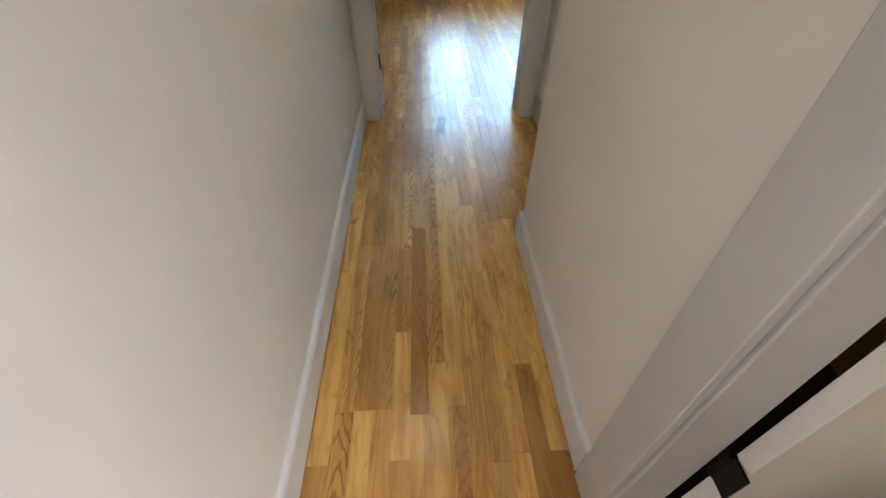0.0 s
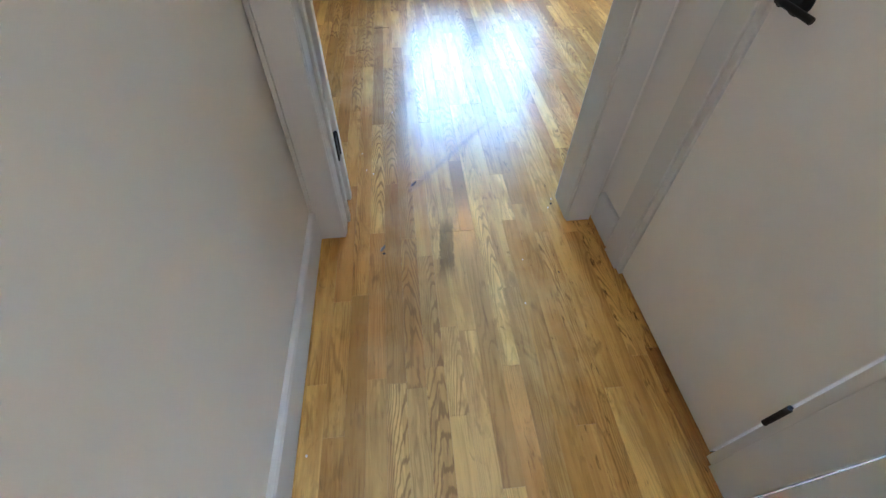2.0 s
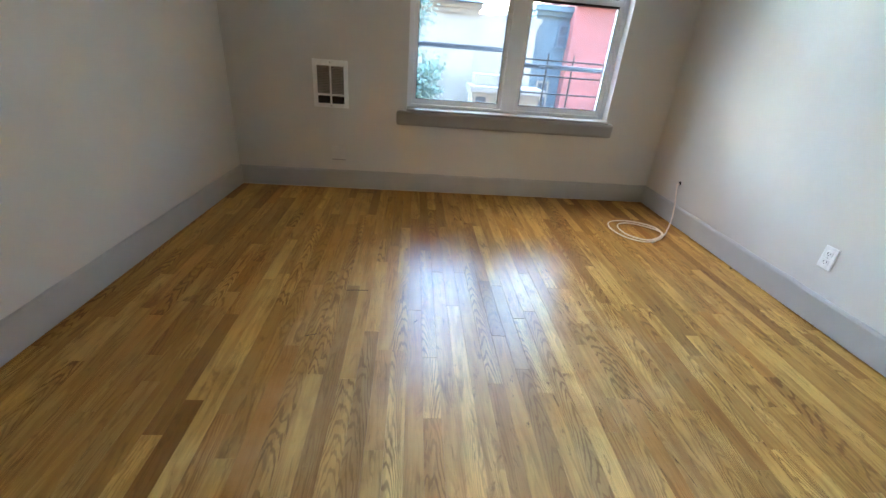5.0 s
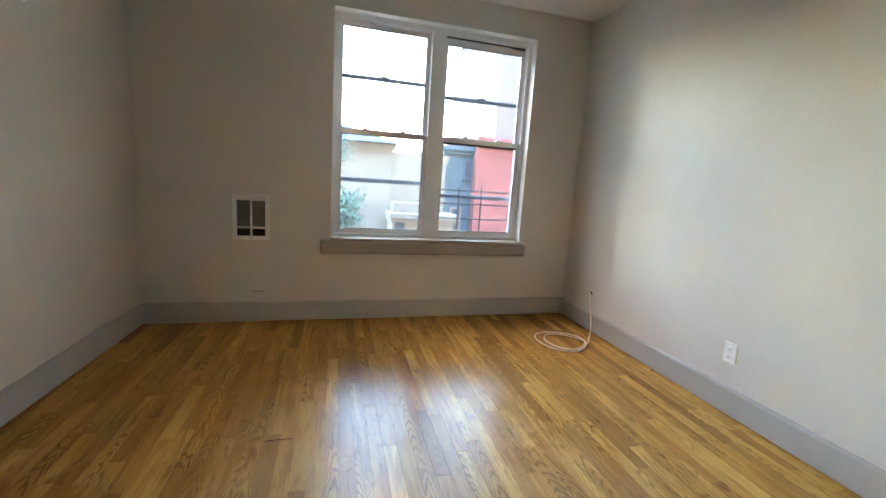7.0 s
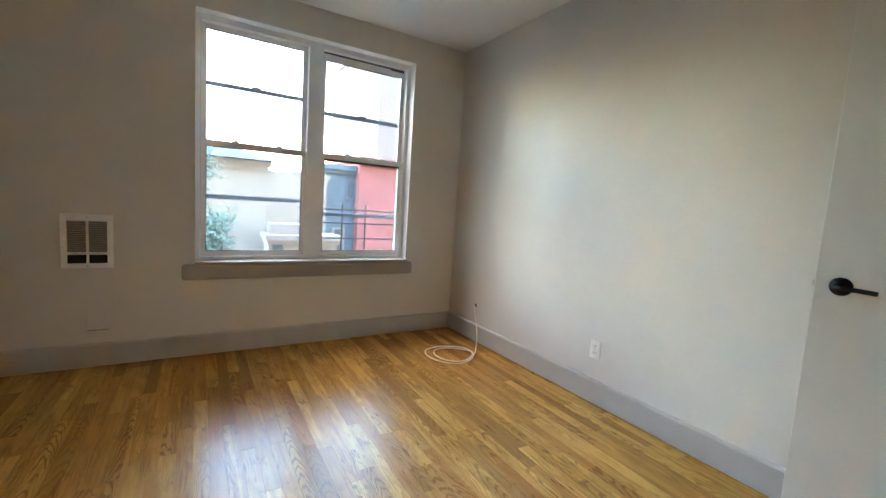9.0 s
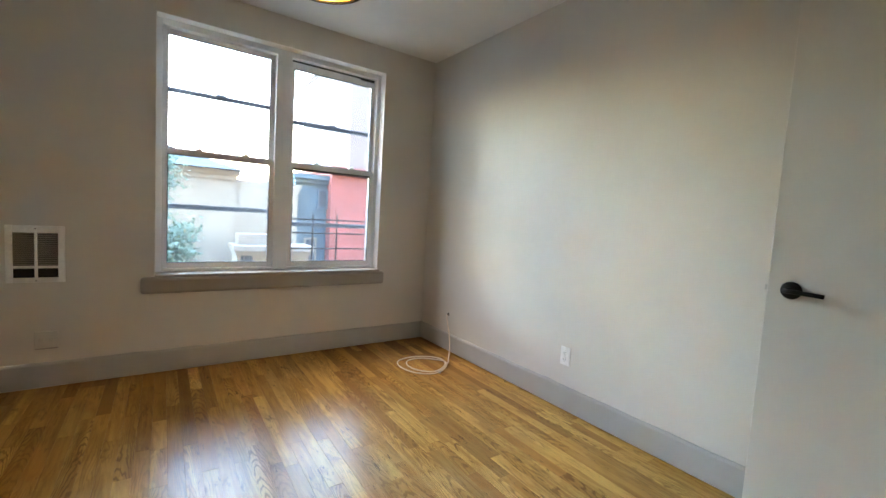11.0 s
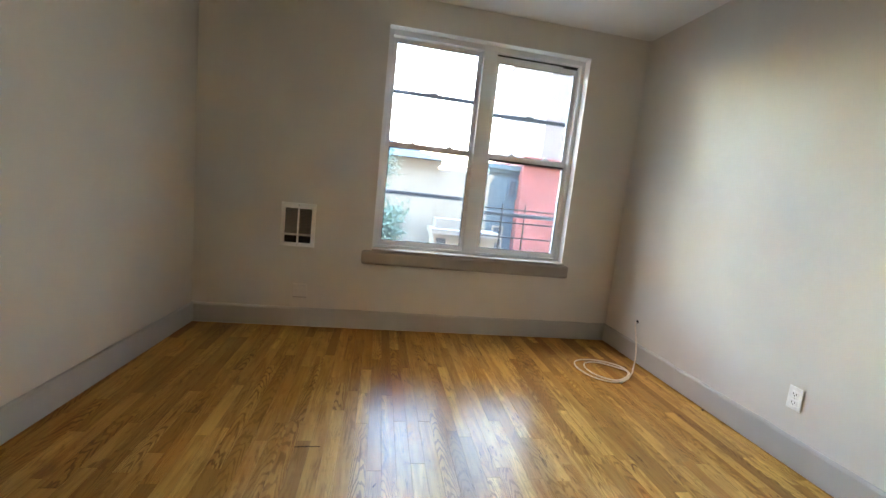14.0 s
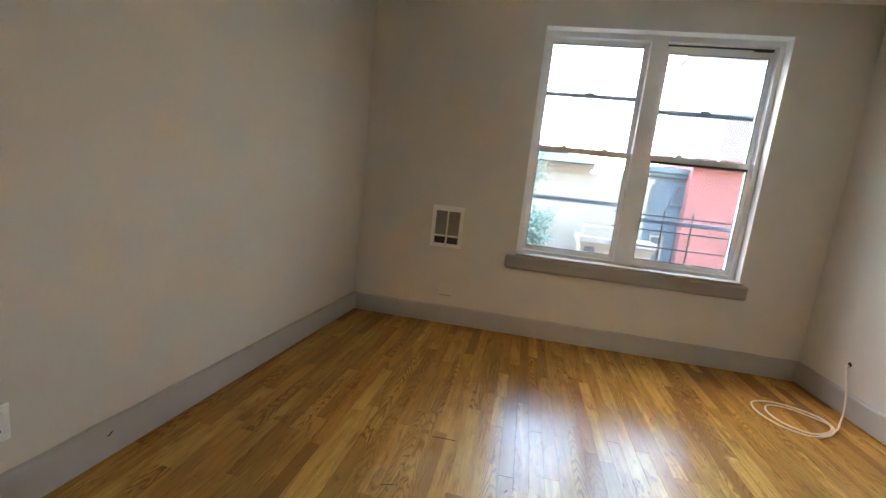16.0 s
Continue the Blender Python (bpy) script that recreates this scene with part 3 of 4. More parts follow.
# reveal lining, whiter than the wall paint to carry the window's light
for b in ((WX0, WX0 + 0.004, YB - 0.003, FY0, WZ0, WZ1), (WX1 - 0.004, WX1, YB - 0.003, FY0, WZ0, WZ1), (WX0 + 0.004, WX1 - 0.004, YB - 0.003, FY0, WZ1 - 0.004, WZ1)):
    boxpart("reveal", REVEAL_LIT, win, b, 0.0, "plaster reveal coloured paler for the daylight on it")


def sash(x0, x1, z0, z1, y, name, top=0.032, foot=0.034, side=0.028):
    s = new(name)
    s.parent = win
    me = bmesh.new()
    for b in ((x0, x0 + side, y, y + 0.03, z0, z1), (x1 - side, x1, y, y + 0.03, z0, z1),
              (x0 + side, x1 - side, y, y + 0.03, z1 - top, z1), (x0 + side, x1 - side, y, y + 0.03, z0, z0 + foot)):
        box(me, *b, 0.003)
    fr = part("sash_frame", me, VINYL, s)
    bm = bmesh.new()
    t = 0.004
    for b in ((x0 + side, x0 + side + t, y - 0.001, y + 0.012, z0 + foot, z1 - top), (x1 - side - t, x1 - side, y - 0.001, y + 0.012, z0 + foot, z1 - top),
              (x0 + side, x1 - side, y - 0.001, y + 0.012, z1 - top - t, z1 - top), (x0 + side, x1 - side, y - 0.001, y + 0.012, z0 + foot, z0 + foot + t)):
        box(bm, *b)
    part("glazing_bead", bm, GASKET, s, "dark glazing gasket")
    g = boxpart("pane", GLASS, s, (x0 + side, x1 - side, y + 0.013, y + 0.017, z0 + foot, z1 - top))
    g.visible_shadow = False
    return s


ZM = 1.385
for (x0, x1, drop, storms) in ((WX0 + 0.034, MX0, 0.0, (1.754, 1.027)), (MX1, WX1 - 0.034, 0.010, (1.684, 0.942))):
    sash(x0, x1, WZ0 + 0.024, ZM, FY0 + 0.008, "lower_sash", 0.036, 0.034)
    sash(x0, x1, ZM - 0.030, WZ1 - 0.042 - drop, FY0 + 0.042, "upper_sash", 0.030 + 1.8 * drop, 0.034)
    for fx in (0.3, 0.72):
        bm = bmesh.new()
        cx = x0 + (x1 - x0) * fx
        box(bm, cx - 0.022, cx + 0.022, FY0 + 0.004, FY0 + 0.036, ZM, ZM + 0.010, 0.003)
        box(bm, cx - 0.010, cx + 0.016, FY0 + 0.008, FY0 + 0.030, ZM + 0.010, ZM + 0.018, 0.003)
        part("sash_lock", bm, VINYL, win, "small cam lock on the meeting rail")
    for z in storms:
        boxpart("storm_rail", STORM, win, (x0 + 0.010, x1 - 0.010, FY1 - 0.009, FY1 - 0.002, z - 0.016, z + 0.016), 0.003, "dark storm-panel rail")
    cx = x0 + (x1 - x0) * 0.5
    boxpart("storm_latch", STORM, win, (cx - 0.03, cx + 0.03, FY1 - 0.022, FY1 - 0.004, storms[0] + 0.012, storms[0] + 0.024), 0.003)
    bm = bmesh.new()
    for b in ((x0, x0 + 0.010, FY0 + 0.074, FY1 + 0.004, WZ0 + 0.022, WZ1 - 0.04), (x1 - 0.010, x1, FY0 + 0.074, FY1 + 0.004, WZ0 + 0.022, WZ1 - 0.04)):
        box(bm, *b)
    part("storm_track", bm, BLACK, win, "dark storm-panel track")
# dark bar put in as the shadow line below the meeting rail
boxpart("shadow_rail", GASKET, win, (MX1 + 0.03, WX1 - 0.064, FY0 + 0.006, FY0 + 0.012, ZM - 0.052, ZM - 0.036), 0.0, "dark strip for the shadow under the meeting rail")
# exposed track above the dropped sash
bm = bmesh.new()
box(bm, MX1 + 0.004, WX1 - 0.04, FY0 + 0.044, FY0 + 0.075, WZ1 - 0.047, WZ1 - 0.0395)
box(bm, WX1 - 0.16, WX1 - 0.05, FY0 + 0.030, FY0 + 0.042, WZ1 - 0.062, WZ1 - 0.050)
part("head_track", bm, GASKET, win, "dark sash track above the dropped sash")

# sill: deep painted ledge with a thick rounded front
sill = thing("window_sill", "thick grey-beige painted window sill", "window sill", kind="structure")
bm = bmesh.new()
box(bm, 0.716, 2.304, YB - 0.052, YB - 0.001, 0.498, 0.598, 0.018)
part("apron", bm, SILL, sill)
boxpart("ledge", SILL, sill, (WX0 + 0.001, WX1 - 0.001, YB - 0.045, FY0 + 0.004, 0.596, 0.6135), 0.003)

# ---- wall heater ----
ht = thing("wall_heater", "white recessed electric wall heater with dark louvres", "heater", (0.268, YB, 0.735))
HX, HZ = 0.116, 0.152
bm = bmesh.new()
for b in ((-HX, -HX + 0.028, -0.014, 0.002, -HZ, HZ), (HX - 0.028, HX, -0.014, 0.002, -HZ, HZ),
          (-HX + 0.028, HX - 0.028, -0.014, 0.002, HZ - 0.038, HZ), (-HX + 0.028, HX - 0.028, -0.014, 0.002, -HZ, -HZ + 0.026)):
    box(bm, *b, 0.003)
part("grille_frame", bm, HEATER, ht)
boxpart("upright_bar", HEATER, ht, (-0.006, 0.006, -0.013, 0.002, -HZ + 0.026, HZ - 0.038), 0.002)
boxpart("cross_bar", HEATER, ht, (-HX + 0.028, HX - 0.028, -0.0125, 0.002, -0.076, -0.062), 0.002)
boxpart("back_box", HOLE, ht, (-HX + 0.02, HX - 0.02, -0.003, 0.0015, -HZ + 0.02, HZ - 0.03))
for k in range(18):
    z = -0.055 + k * 0.0103
    if z > HZ - 0.04:
        break
    bm = bmesh.new()
    box(bm, -HX + 0.028, HX - 0.028, -0.0045, 0.0045, -0.0012, 0.0012)
    bmesh.ops.transform(bm, matrix=pose(0, -0.0075, z, 38, 0, 0), verts=bm.verts)
    part("slat", bm, LOUVRE, ht)
for z in (HZ - 0.016, -HZ + 0.011):
    bm = bmesh.new()
    lathe(bm, [(0.0, 0.0), (0.004, 0.0), (0.003, 0.002), (0.0, 0.002)], 12)
    bmesh.ops.transform(bm, matrix=pose(0, -0.0135, z, 90, 0, 0), verts=bm.verts)
    part("screw", bm, LOUVRE, ht)

# ---- outlets and plates ----


def outlet(at, rz, label):
    e = thing("outlet", label, "outlet", at, rz, "wall outlets")
    bm = bmesh.new()
    box(bm, -0.0325, 0.0325, -0.006, 0.001, -0.053, 0.053, 0.003)
    part("cover_plate", bm, PLASTIC, e)
    for z in (0.02, -0.02):
        bm = bmesh.new()
        box(bm, -0.0165, 0.0165, -0.0085, -0.005, z - 0.014, z + 0.014, 0.003)
        f = part("socket", bm, PLASTIC, e)
        bm = bmesh.new()
        box(bm, -0.008, -0.0055, -0.0091, -0.0084, z - 0.003, z + 0.006)
        box(bm, 0.0055, 0.008, -0.0091, -0.0084, z - 0.002, z + 0.006)
        box(bm, -0.002, 0.002, -0.0091, -0.0084, z - 0.010, z - 0.006)
        part("slot", bm, HOLE, f)
    bm = bmesh.new()
    lathe(bm, [(0.0, 0.0), (0.003, 0.0), (0.002, 0.001), (0.0, 0.001)], 10)
    bmesh.ops.transform(bm, matrix=pose(0, -0.006, 0, 90, 0, 0), verts=bm.verts)
    part("screw", bm, STEEL, e)
    return e


outlet((XR, 5.470, 0.312), -90, "white double outlet with cover plate on the wall")
outlet((left_x(4.795), 4.795, 0.289), 90 - math.degrees(math.atan2(XL1 - XL0, YB - YD1)), "white double outlet low on the slanting wall")
bp = thing("blank_plate", "blank wall plate painted over in wall colour", "wall plate", (0.304, YB, 0.268))
bm = bmesh.new()
box(bm, -0.048, 0.048, -0.008, 0.001, -0.046, 0.046, 0.003)
part("cover_plate", bm, DOOR, bp)
# dark strip along the bottom edge stands in for the plate's shade
boxpart("lip", SILL, bp, (-0.046, 0.048, -0.013, 0.001, -0.051, -0.0465), 0.001, "dark strip for the shade under the plate")
for x in (-0.02, 0.02):
    bm = bmesh.new()
    box(bm, x - 0.011, x + 0.011, -0.0105, -0.007, -0.012, 0.012, 0.002)
    part("socket", bm, WALL, bp)

# ---- coax cable: out of a hole, down the wall, coiled on the floor ----
cable = thing("cable", "loose white cable from a wall hole coiled on the floor", "cable")
pts = []
ctrl = [Vector(p) for p in (
    (XR - 0.002, 6.625, 0.280), (2.692, 6.612, 0.285), (2.678, 6.585, 0.255), (2.668, 6.545, 0.19), (2.658, 6.512, 0.125), (2.635, 6.47, 0.065), (2.59, 6.415, 0.026), (2.545, 6.36, 0.010),
    (2.47, 6.30, 0.006), (2.35, 6.235, 0.005), (2.235, 6.30, 0.005), (2.195, 6.44, 0.005), (2.24, 6.55, 0.006), (2.37, 6.575, 0.008), (2.49, 6.51, 0.012),
    (2.53, 6.42, 0.015), (2.49, 6.32, 0.014), (2.37, 6.262, 0.006), (2.275, 6.33, 0.005), (2.255, 6.44, 0.005), (2.30, 6.525, 0.005), (2.40, 6.535, 0.006), (2.495, 6.46, 0.008),
    (2.525, 6.37, 0.016), (2.475, 6.285, 0.015), (2.40, 6.24, 0.007))]
for i in range(len(ctrl) - 1):
    p0, p1, p2, p3 = ctrl[max(i - 1, 0)], ctrl[i], ctrl[i + 1], ctrl[min(i + 2, len(ctrl) - 1)]
    for s in (0, 0.25, 0.5, 0.75):
        pts.append(0.5 * ((2 * p1) + (p2 - p0) * s + (2 * p0 - 5 * p1 + 4 * p2 - p3) * s * s + (3 * p1 - p0 - 3 * p2 + p3) * s ** 3))
pts.append(ctrl[-1])
bm = bmesh.new()
tube(bm, pts, 0.0045, 8)
part("cord", bm, CABLE, cable, "", True)
d = (pts[-1] - pts[-2]).normalized()
bm = bmesh.new()
tube(bm, [pts[-1], pts[-1] + d * 0.008, pts[-1] + d * 0.022], 0.0055, 10)
part("connector", bm, STEEL, cable, "metal end connector")
bm = bmesh.new()
lathe(bm, [(0.0, 0.0), (0.014, 0.0), (0.012, 0.0015), (0.0, 0.0015)], 16)
bmesh.ops.transform(bm, matrix=pose(XR - 0.0005, 6.625, 0.288, 0, -90, 0), verts=bm.verts)
part("wall_hole", bm, HOLE, cable, "ragged dark hole in the plaster")

# ---- ceiling lamps ----
pl = thing("pendant_lamp", "small drum pendant, black outside and gold inside", "lamp", (1.225, 5.415, 1.81))
bm = bmesh.new()
lathe(bm, [(0.150, 0.0), (0.152, 0.0), (0.152, 0.20), (0.149, 0.20)], 56)
part("shade", bm, BLACK, pl, "black drum shade", True)
bm = bmesh.new()
lathe(bm, [(0.1485, 0.004), (0.1485, 0.196), (0.02, 0.199)], 56)
part("lining", bm, GOLD, pl, "gold shade lining", True)
bm = bmesh.new()
lathe(bm, [(0.146, 0.0), (0.154, 0.0), (0.154, 0.007), (0.146, 0.007), (0.146, 0.0)], 56)
part("rim", bm, BLACK, pl)
bm = bmesh.new()
lathe(bm, [(0.0, 0.2), (0.006, 0.2), (0.006, 0.5), (0.0, 0.5)], 12)
part("rod", bm, BLACK, pl)
bm = bmesh.new()
lathe(bm, [(0.0, 0.505), (0.05, 0.505), (0.055, 0.515), (0.055, TOP - 1.81), (0.0, TOP - 1.81)], 32)
part("canopy", bm, BLACK, pl)
bm = bmesh.new()
bmesh.ops.create_uvsphere(bm, u_segments=20, v_segments=12, radius=0.034)
bmesh.ops.translate(bm, vec=(0, 0, 0.135), verts=bm.verts)
part("bulb", bm, BULB, pl, "warm glowing bulb", True)
hl = thing("hall_lamp", "round flush ceiling lamp with warm glowing glass", "lamp", (0.615, 2.66, TOP))
bm = bmesh.new()
lathe(bm, [(0.0, -0.001), (0.145, -0.001), (0.150, -0.008), (0.150, -0.028), (0.140, -0.030), (0.0, -0.030)], 48)
part("base", bm, BLACK, hl)
bm = bmesh.new()
lathe(bm, [(0.135, -0.031), (0.130, -0.050), (0.105, -0.072), (0.06, -0.086), (0.0, -0.09)], 48)
part("glass_bowl", bm, DIFFUSER, hl, "frosted glass bowl", True)

bl = copy_thing(hl, pose(1.58, 0.85, TOP))
bl.name = "bathroom_lamp"
tagged(bl, "round flush bathroom ceiling lamp with warm glow")
bowl = next(c for c in bl.children if c.name.startswith("glass_bowl"))
bowl.data = bowl.data.copy()
bowl.data.materials[0] = BATHGLOW

# ---- small litter and marks ----
def splinter(x, y, rz, length, width=0.004, mat=SPLINTER, label="thin dark wood splinter on the floor", name="wood_splinter"):
    bm = bmesh.new()
    n = 7
    lo, hi = [], []
    for k in range(n + 1):
        s = k / n
        w = width * (0.35 + 0.65 * math.sin(math.pi * min(1, s * 0.9 + 0.08))) * 0.5
        bend = 0.02 * length * math.sin(s * 4.1)
        lo.append(bm.verts.new((s * length - length / 2, bend - w, 0.0004)))
        hi.append(bm.verts.new((s * length - length / 2, bend + w, 0.0004)))
    tops = [bm.verts.new(((a.co.x + c.co.x) / 2, (a.co.y + c.co.y) / 2, 0.0004 + width * 0.5)) for a, c in zip(lo, hi)]
    for k in range(n):
        bm.faces.new((lo[k], lo[k + 1], tops[k + 1], tops[k]))
        bm.faces.new((tops[k], tops[k + 1], hi[k + 1], hi[k]))
        bm.faces.new((hi[k], hi[k + 1], lo[k + 1], lo[k]))
    ob = mesh_ob(name, bm, mat)
    ob.matrix_world = pose(x, y, 0, 0, 0, rz)
    return tagged(ob, label, "litter", "litter on the floor")


for x, y, rz, ln in ((0.585, 5.588, 3, 0.10), (0.445, 5.262, 20, 0.045), (0.852, 5.36, 60, 0.022), (0.50, 5.30, 75, 0.02)):
    splinter(x, y, rz, ln)


def crumb(x, y, r, mat=DUST, label="small pale crumb of plaster on the floor", name="plaster_crumb", z=0.0):
    bm = bmesh.new()
    bmesh.ops.create_icosphere(bm, subdivisions=1, radius=r)
    for v in bm.verts:
        v.co *= 0.75 + 0.5 * random.random()
        v.co.z *= 0.6
    lowest = min(v.co.z for v in bm.verts)
    bmesh.ops.translate(bm, vec=(0, 0, -lowest), verts=bm.verts)
    ob = mesh_ob(name, bm, mat)
    ob.location = (x, y, z)
    return tagged(ob, label, "litter", "litter on the floor")


for x, y, r in ((0.52, 4.07, 0.0035), (0.47, 4.22, 0.003), (0.37, 4.32, 0.003), (0.34, 2.95, 0.004), (0.95, 2.75, 0.003), (0.62, 4.55, 0.003), (1.02, 3.35, 0.003), (1.29, 3.80, 0.005)):
    crumb(x, y, r)
crumb(XR - BT - 0.006, 5.915, 0.0075, HOLE, "small black plug against the baseboard", "black_plug")
crumb(1.30, 3.70, 0.004, HOLE, "small dark crumb by the door frame", "dark_crumb")
crumb(0.556, 3.613, 0.006, HOLE, "small dark crumb in the doorway", "dark_crumb")

crumb(1.171, 3.466, 0.004, HOLE, "small dark crumb on the hall floor", "dark_crumb")
crumb(1.241, 3.812, 0.005, HOLE, "small dark crumb by the door frame", "dark_crumb")
for x, y, r in ((1.222, 3.79, 0.004), (1.056, 3.536, 0.003), (0.491, 4.10, 0.003), (1.249, 3.84, 0.004)):
    crumb(x, y, r)
splinter(0.689, 3.989, 52, 0.035, 0.012, SMUDGE, "dull grey flake of paint on the floor", "paint_flake")
splinter(0.552, 3.640, 60, 0.030, 0.012, SMUDGE, "dull grey flake of paint on the floor", "paint_flake")

# ---- outside the window ----
FY = YB + 0.176
# unseen outer wall, added to keep sky light off the houses opposite
solid("building_facade", OWNBRICK, "unseen brick outer face round the window, shading the houses opposite", "facade", boxes=[
    (-14, WX0 - 0.12, FY, FY + 0.09, -4.0, 10.0), (WX1 + 0.16, 16, FY, FY + 0.09, -4.0, 10.0),
    (WX0 - 0.12, WX1 + 0.16, FY, FY + 0.09, -4.0, WZ0 - 0.03), (WX0 - 0.12, WX1 + 0.16, FY, FY + 0.09, WZ1 + 0.10, 10.0)])
solid("ground", ASPHALT, "back yards and paving far below the window", "ground", boxes=[(-900, 900, 7.3, 1800, -4.2, -4.0)])


def far_window(parent, x, y, z, w, h, frame_mat):
    f = new("window")
    f.parent = parent
    bm = bmesh.new()
    t = 0.06
    for b in ((x - w / 2 - t, x - w / 2, y - 0.05, y + 0.02, z - t, z + h + t), (x + w / 2, x + w / 2 + t, y - 0.05, y + 0.02, z - t, z + h + t),
              (x - w / 2, x + w / 2, y - 0.05, y + 0.02, z + h, z + h + t), (x - w / 2 - 0.1, x + w / 2 + 0.1, y - 0.1, y + 0.02, z - t, z),
              (x - w / 2, x + w / 2, y - 0.03, y + 0.02, z + h / 2 - 0.025, z + h / 2 + 0.025)):
        box(bm, *b)
    part("frame", bm, frame_mat, f)
    boxpart("pane", DARKPANE, f, (x - w / 2, x + w / 2, y - 0.015, y - 0.005, z, z + h))


def house(name, label, x0, x1, y0, y1, top, mat, trim, cornice=0.35):
    h = thing(name, label, "house", (0, 0, 0))
    boxpart("wall", mat, h, (x0, x1, y0, y1, -4.0, top))
    bm = bmesh.new()
    box(bm, x0 - 0.12, x1 + 0.12, y0 - cornice, y1, top, top + 0.16)
    box(bm, x0 - 0.05, x1 + 0.05, y0 - cornice * 0.5, y1, top - 0.14, top)
    part("cornice", bm, trim, h)
    return h


h = house("cream_house", "cream rendered house with a grey hipped roof", -7.0, 2.95, 19.0, 27.0, 1.98, STUCCO, STUCCO, 0.12)
bm = bmesh.new()
lo = [bm.verts.new(p) for p in ((-7.2, 18.65, 2.15), (3.15, 18.65, 2.15), (3.15, 27.2, 2.15), (-7.2, 27.2, 2.15))]
hi = [bm.verts.new(p) for p in ((-3.4, 22.0, 3.5), (-0.6, 22.0, 3.5))]
for f in ((lo[0], lo[1], hi[1], hi[0]), (lo[1], lo[2], hi[1]), (lo[2], lo[3], hi[0], hi[1]), (lo[3], lo[0], hi[0]), (lo[3], lo[2], lo[1], lo[0])):
    bm.faces.new(f)
part("roof", bm, SLATE, h)
far_window(h, -1.2, 19.0, -1.9, 0.9, 1.5, STUCCO_B)
h = house("low_annex", "low pale rendered annex with a white cornice", 2.84, 4.95, 17.6, 18.6, -0.30, STUCCO, STUCCO_B, 0.25)
boxpart("parapet", STUCCO_B, h, (2.9, 3.9, 17.75, 18.5, -0.14, 0.18))
far_window(h, 3.095, 17.6, -1.15, 0.33, 0.72, STUCCO_B)
h = house("back_house", "pale flat-roofed house beside the cream one", 2.96, 4.96, 19.06, 27.0, 1.72, STUCCO, STUCCO, 0.03)
h = house("blue_house", "blue-grey sided row house with small windows", 4.98, 6.12, 19.4, 28.0, 2.15, SIDING, SIDING, 0.2)
boxpart("side_wing", SIDING, h, (4.80, 4.975, 19.2, 24.0, -4.0, 0.92))
far_window(h, 5.95, 19.4, 1.15, 0.26, 0.6, SIDING)
far_window(h, 5.55, 19.4, -0.85, 0.34, 0.8, STUCCO)
h = house("red_house", "red brick row house beside the blue one", 6.14, 13.0, 19.0, 23.0, 2.5, BRICK, BRICK, 0.3)
for x in (8.6, 10.4):
    for z in (-2.0,):
        far_window(h, x, 19.0, z, 0.9, 1.6, STUCCO)

h = house("rose_house", "tall pale rose rendered house behind the red one", 8.78, 16.0, 24.0, 32.0, 9.0, ROSE, ROSE, 0.3)

# fire-escape railing beyond the window
fe = thing("fire_escape", "black iron fire-escape railing outside the window", "railing", (0, 9.6, -0.2))
for x in (1.95, 4.3):
    boxpart("bracket", BLACK, fe, (x - 0.02, x + 0.02, -2.36, 0.02, -0.04, 0.0))
boxpart("deck", STORM, fe, (1.9, 4.4, -0.9, 0.03, 0.0, 0.03))
for z, r in ((1.125, 0.010), (0.94, 0.010), (0.73, 0.010)):
    bm = bmesh.new()
    tube(bm, [(1.95, 0, z), (3.1, 0, z), (4.35, 0, z)], r, 8)
    part("rail", bm, BLACK, fe)
for x in (2.0, 2.545, 2.88, 3.75, 4.3):
    bm = bmesh.new()
    tube(bm, [(x, 0, 0.02), (x, 0, 1.20)], 0.012, 8)
    part("post", bm, BLACK, fe)


def tree(x, y, z0, top, spread, seed, clumps):
    rnd = random.Random(seed)
    e = thing("tree", "leafy green back-yard tree with an uneven crown", "tree", (x, y, z0))
    bm = bmesh.new()
    h = top - z0
    prof = [(0.16, 0), (0.12, h * 0.2), (0.10, h * 0.4), (0.07, h * 0.62), (0.03, h * 0.85)]
    lathe(bm, prof, 10)
    limbs = []
    for k in range(9):
        a, s = rnd.uniform(0, 6.28), rnd.uniform(0.35, 0.75)
        tip = Vector((spread * rnd.uniform(0.5, 0.95) * math.cos(a), spread * rnd.uniform(0.5, 0.95) * math.sin(a), h * min(0.97, s + rnd.uniform(0.15, 0.3))))
        foot = Vector((0, 0, h * s))
        tube(bm, [foot, foot.lerp(tip, 0.5) + Vector((0, 0, 0.1)), tip], 0.025, 6)
        limbs.append((foot, tip))
    part("trunk", bm, BARK, e, "", True)
    verts, faces = [], []
    for k in range(clumps):
        foot, tip = limbs[rnd.randrange(len(limbs))]
        c = foot.lerp(tip, rnd.uniform(0.35, 1.12)) + Vector([rnd.gauss(0, 0.15) for _ in range(3)])
        for j in range(16):
            p = c + Vector([rnd.gauss(0, 0.11) for _ in range(3)])
            u = Vector([rnd.gauss(0, 1) for _ in range(3)]).normalized()
            w = u.orthogonal().normalized()
            ln, wd = rnd.uniform(0.035, 0.07), rnd.uniform(0.018, 0.035)
            i = len(verts)
            verts += [p - u * ln, p + w * wd, p + u * ln, p - w * wd]
            faces.append((i, i + 1, i + 2, i + 3))
    me = bpy.data.meshes.new("crown")
    me.from_pydata([tuple(v) for v in verts], [], faces)
    me.materials.append(LEAF)
    c = new("crown", me)
    c.parent = e
    tagged(c, "", "", "", "stuff")
    return e


tree(0.72, 14.0, -4.0, 0.62, 0.85, 5, 1000)
tree(0.55, 15.4, -4.0, 2.15, 0.62, 8, 700)

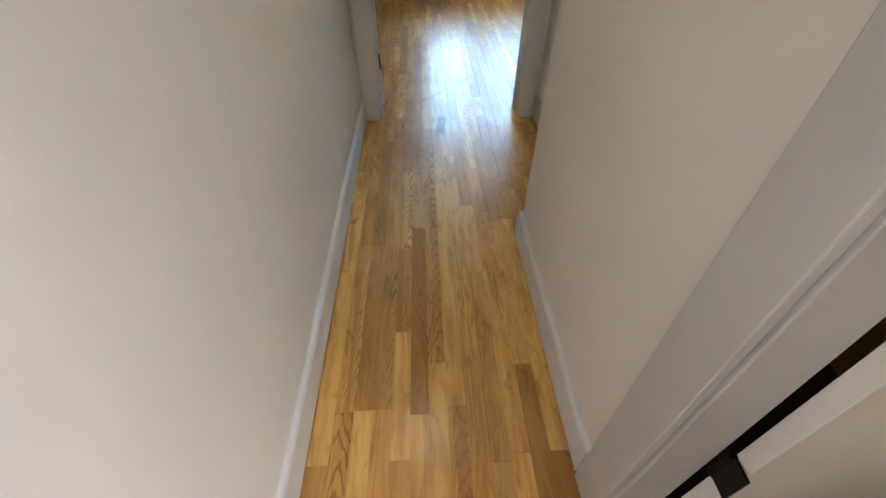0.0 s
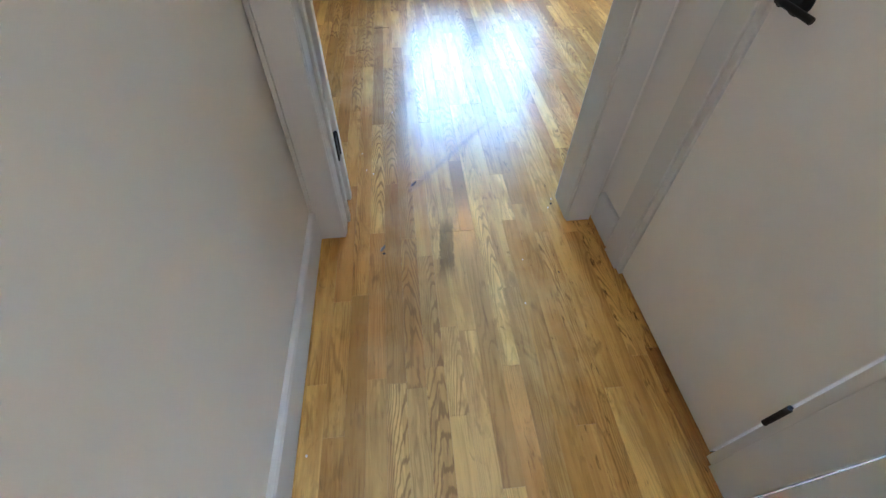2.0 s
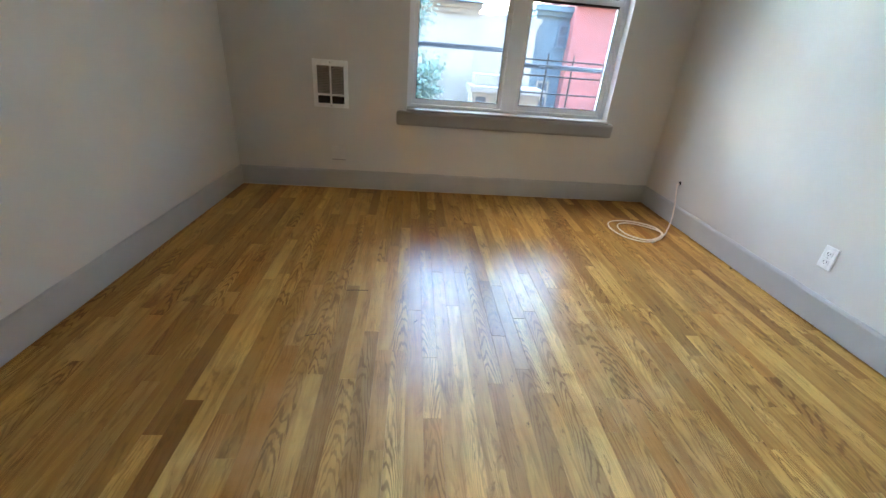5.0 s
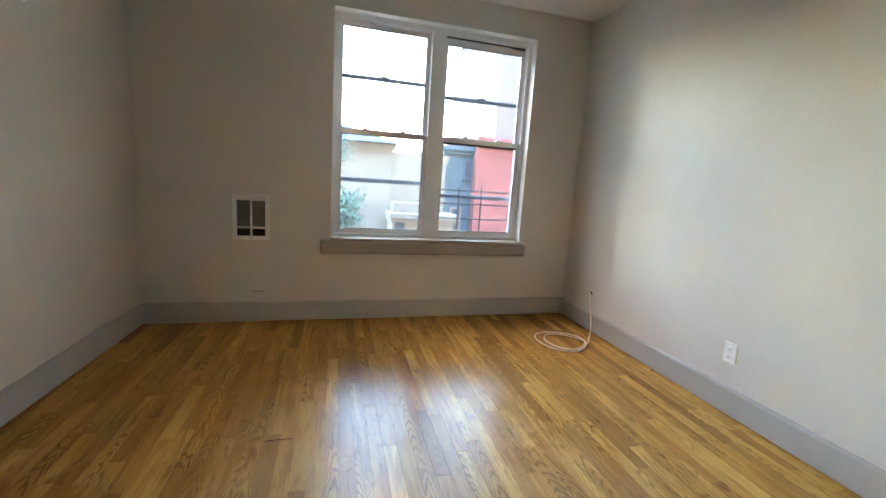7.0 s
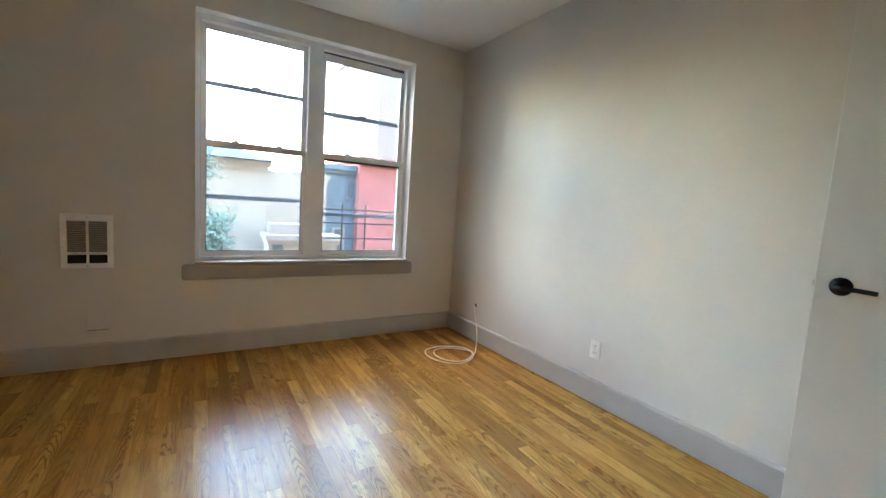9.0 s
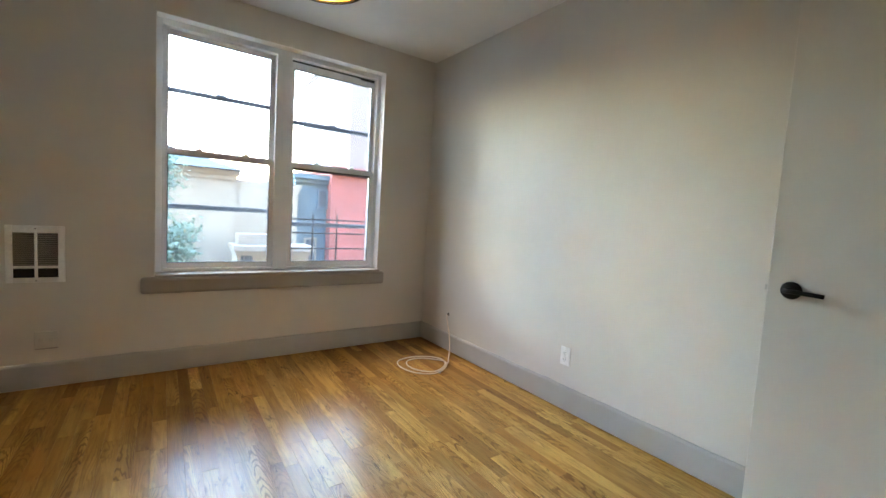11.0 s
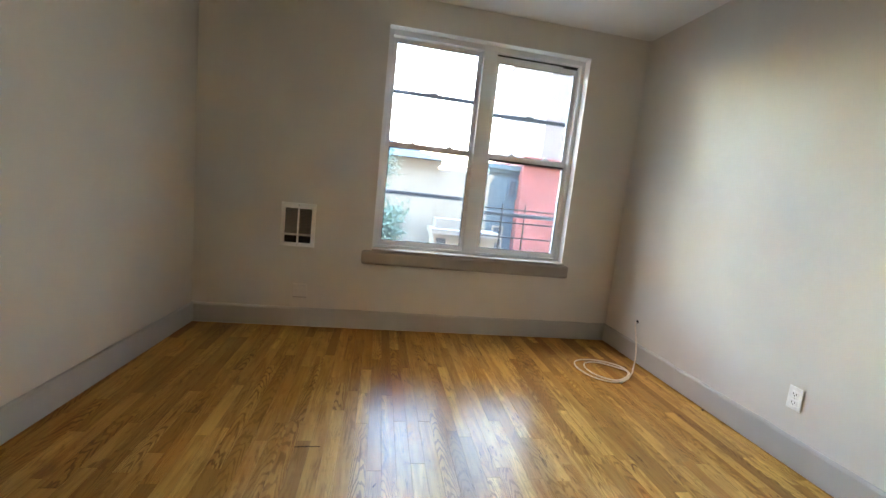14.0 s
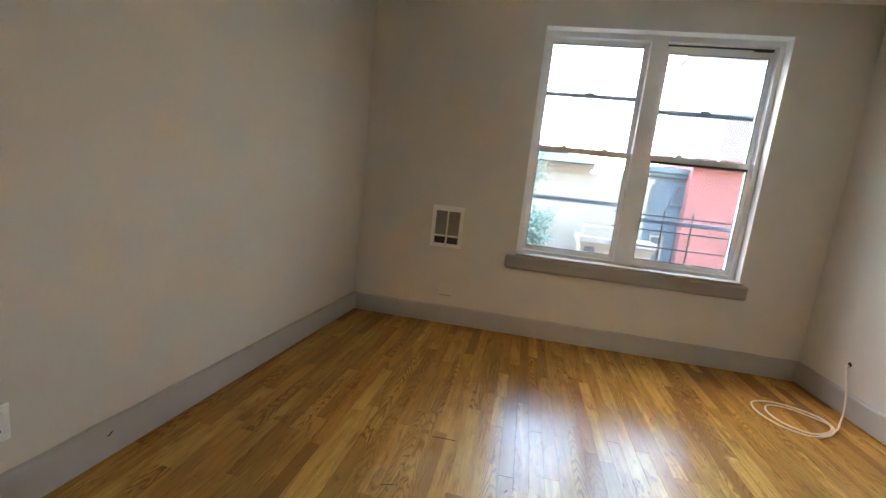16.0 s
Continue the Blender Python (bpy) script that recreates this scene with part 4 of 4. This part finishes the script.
# ---- oak strips ----
rnd = random.Random(11)
sizes = [0.28 + 0.15 * k for k in range(7)]
strip_mesh = []
for ln in sizes:
    bm = bmesh.new()
    w, g = PW / 2 - 0.00015, 0.0003
    rings = [[(-w, g), (w, g), (w, ln - g), (-w, ln - g)], [(-w, g), (w, g), (w, ln - g), (-w, ln - g)],
             [(-w + 0.0003, g + 0.0003), (w - 0.0003, g + 0.0003), (w - 0.0003, ln - g - 0.0003), (-w + 0.0003, ln - g - 0.0003)]]
    vs = [[bm.verts.new((x, y, z)) for x, y in r] for r, z in zip(rings, (-0.0125, -0.0003, 0.0))]
    for a, c in zip(vs, vs[1:]):
        for k in range(4):
            bm.faces.new((a[k], a[(k + 1) % 4], c[(k + 1) % 4], c[k]))
    bm.faces.new(vs[2])
    bmesh.ops.recalc_face_normals(bm, faces=bm.faces)
    me = bpy.data.meshes.new("strip")
    bm.to_mesh(me)
    bm.free()
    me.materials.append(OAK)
    strip_mesh.append(me)

tan = math.tan(radians(SLANT))
laid = []
for row in range(64):
    x = -0.72 + row * PW
    y0 = 3.80
    if 0.22 < x < 1.09:
        y0 = 0.32
    elif 1.05 < x < 1.46:
        y0 = 2.52
    y = y0 - rnd.uniform(0, 0.12) if y0 > 2 else y0 - 0.1
    while y < YB - 0.01:
        left = YB - y
        k = rnd.choice((0, 1, 1, 2, 2, 3, 3, 4, 5, 6))
        if left < sizes[k]:
            k = next((q for q in range(7) if sizes[q] >= left), 6)
        laid.append((abs(y + sizes[k] / 2 - 4.6) + 0.35 * abs(x - 0.9), x, y, k))
        y += sizes[k]
laid.sort()
extra_v, extra_f = [], []
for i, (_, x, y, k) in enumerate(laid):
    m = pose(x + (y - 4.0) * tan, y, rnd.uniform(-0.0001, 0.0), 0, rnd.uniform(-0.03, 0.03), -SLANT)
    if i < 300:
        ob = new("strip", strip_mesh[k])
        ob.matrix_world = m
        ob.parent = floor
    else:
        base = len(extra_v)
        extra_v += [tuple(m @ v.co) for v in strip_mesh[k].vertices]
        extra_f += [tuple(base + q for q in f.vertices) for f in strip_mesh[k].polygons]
me = bpy.data.meshes.new("outer_strips")
me.from_pydata(extra_v, [], extra_f)
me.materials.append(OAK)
rest = new("outer_strips", me)
rest.parent = floor
tagged(rest, "", "", "", "stuff")
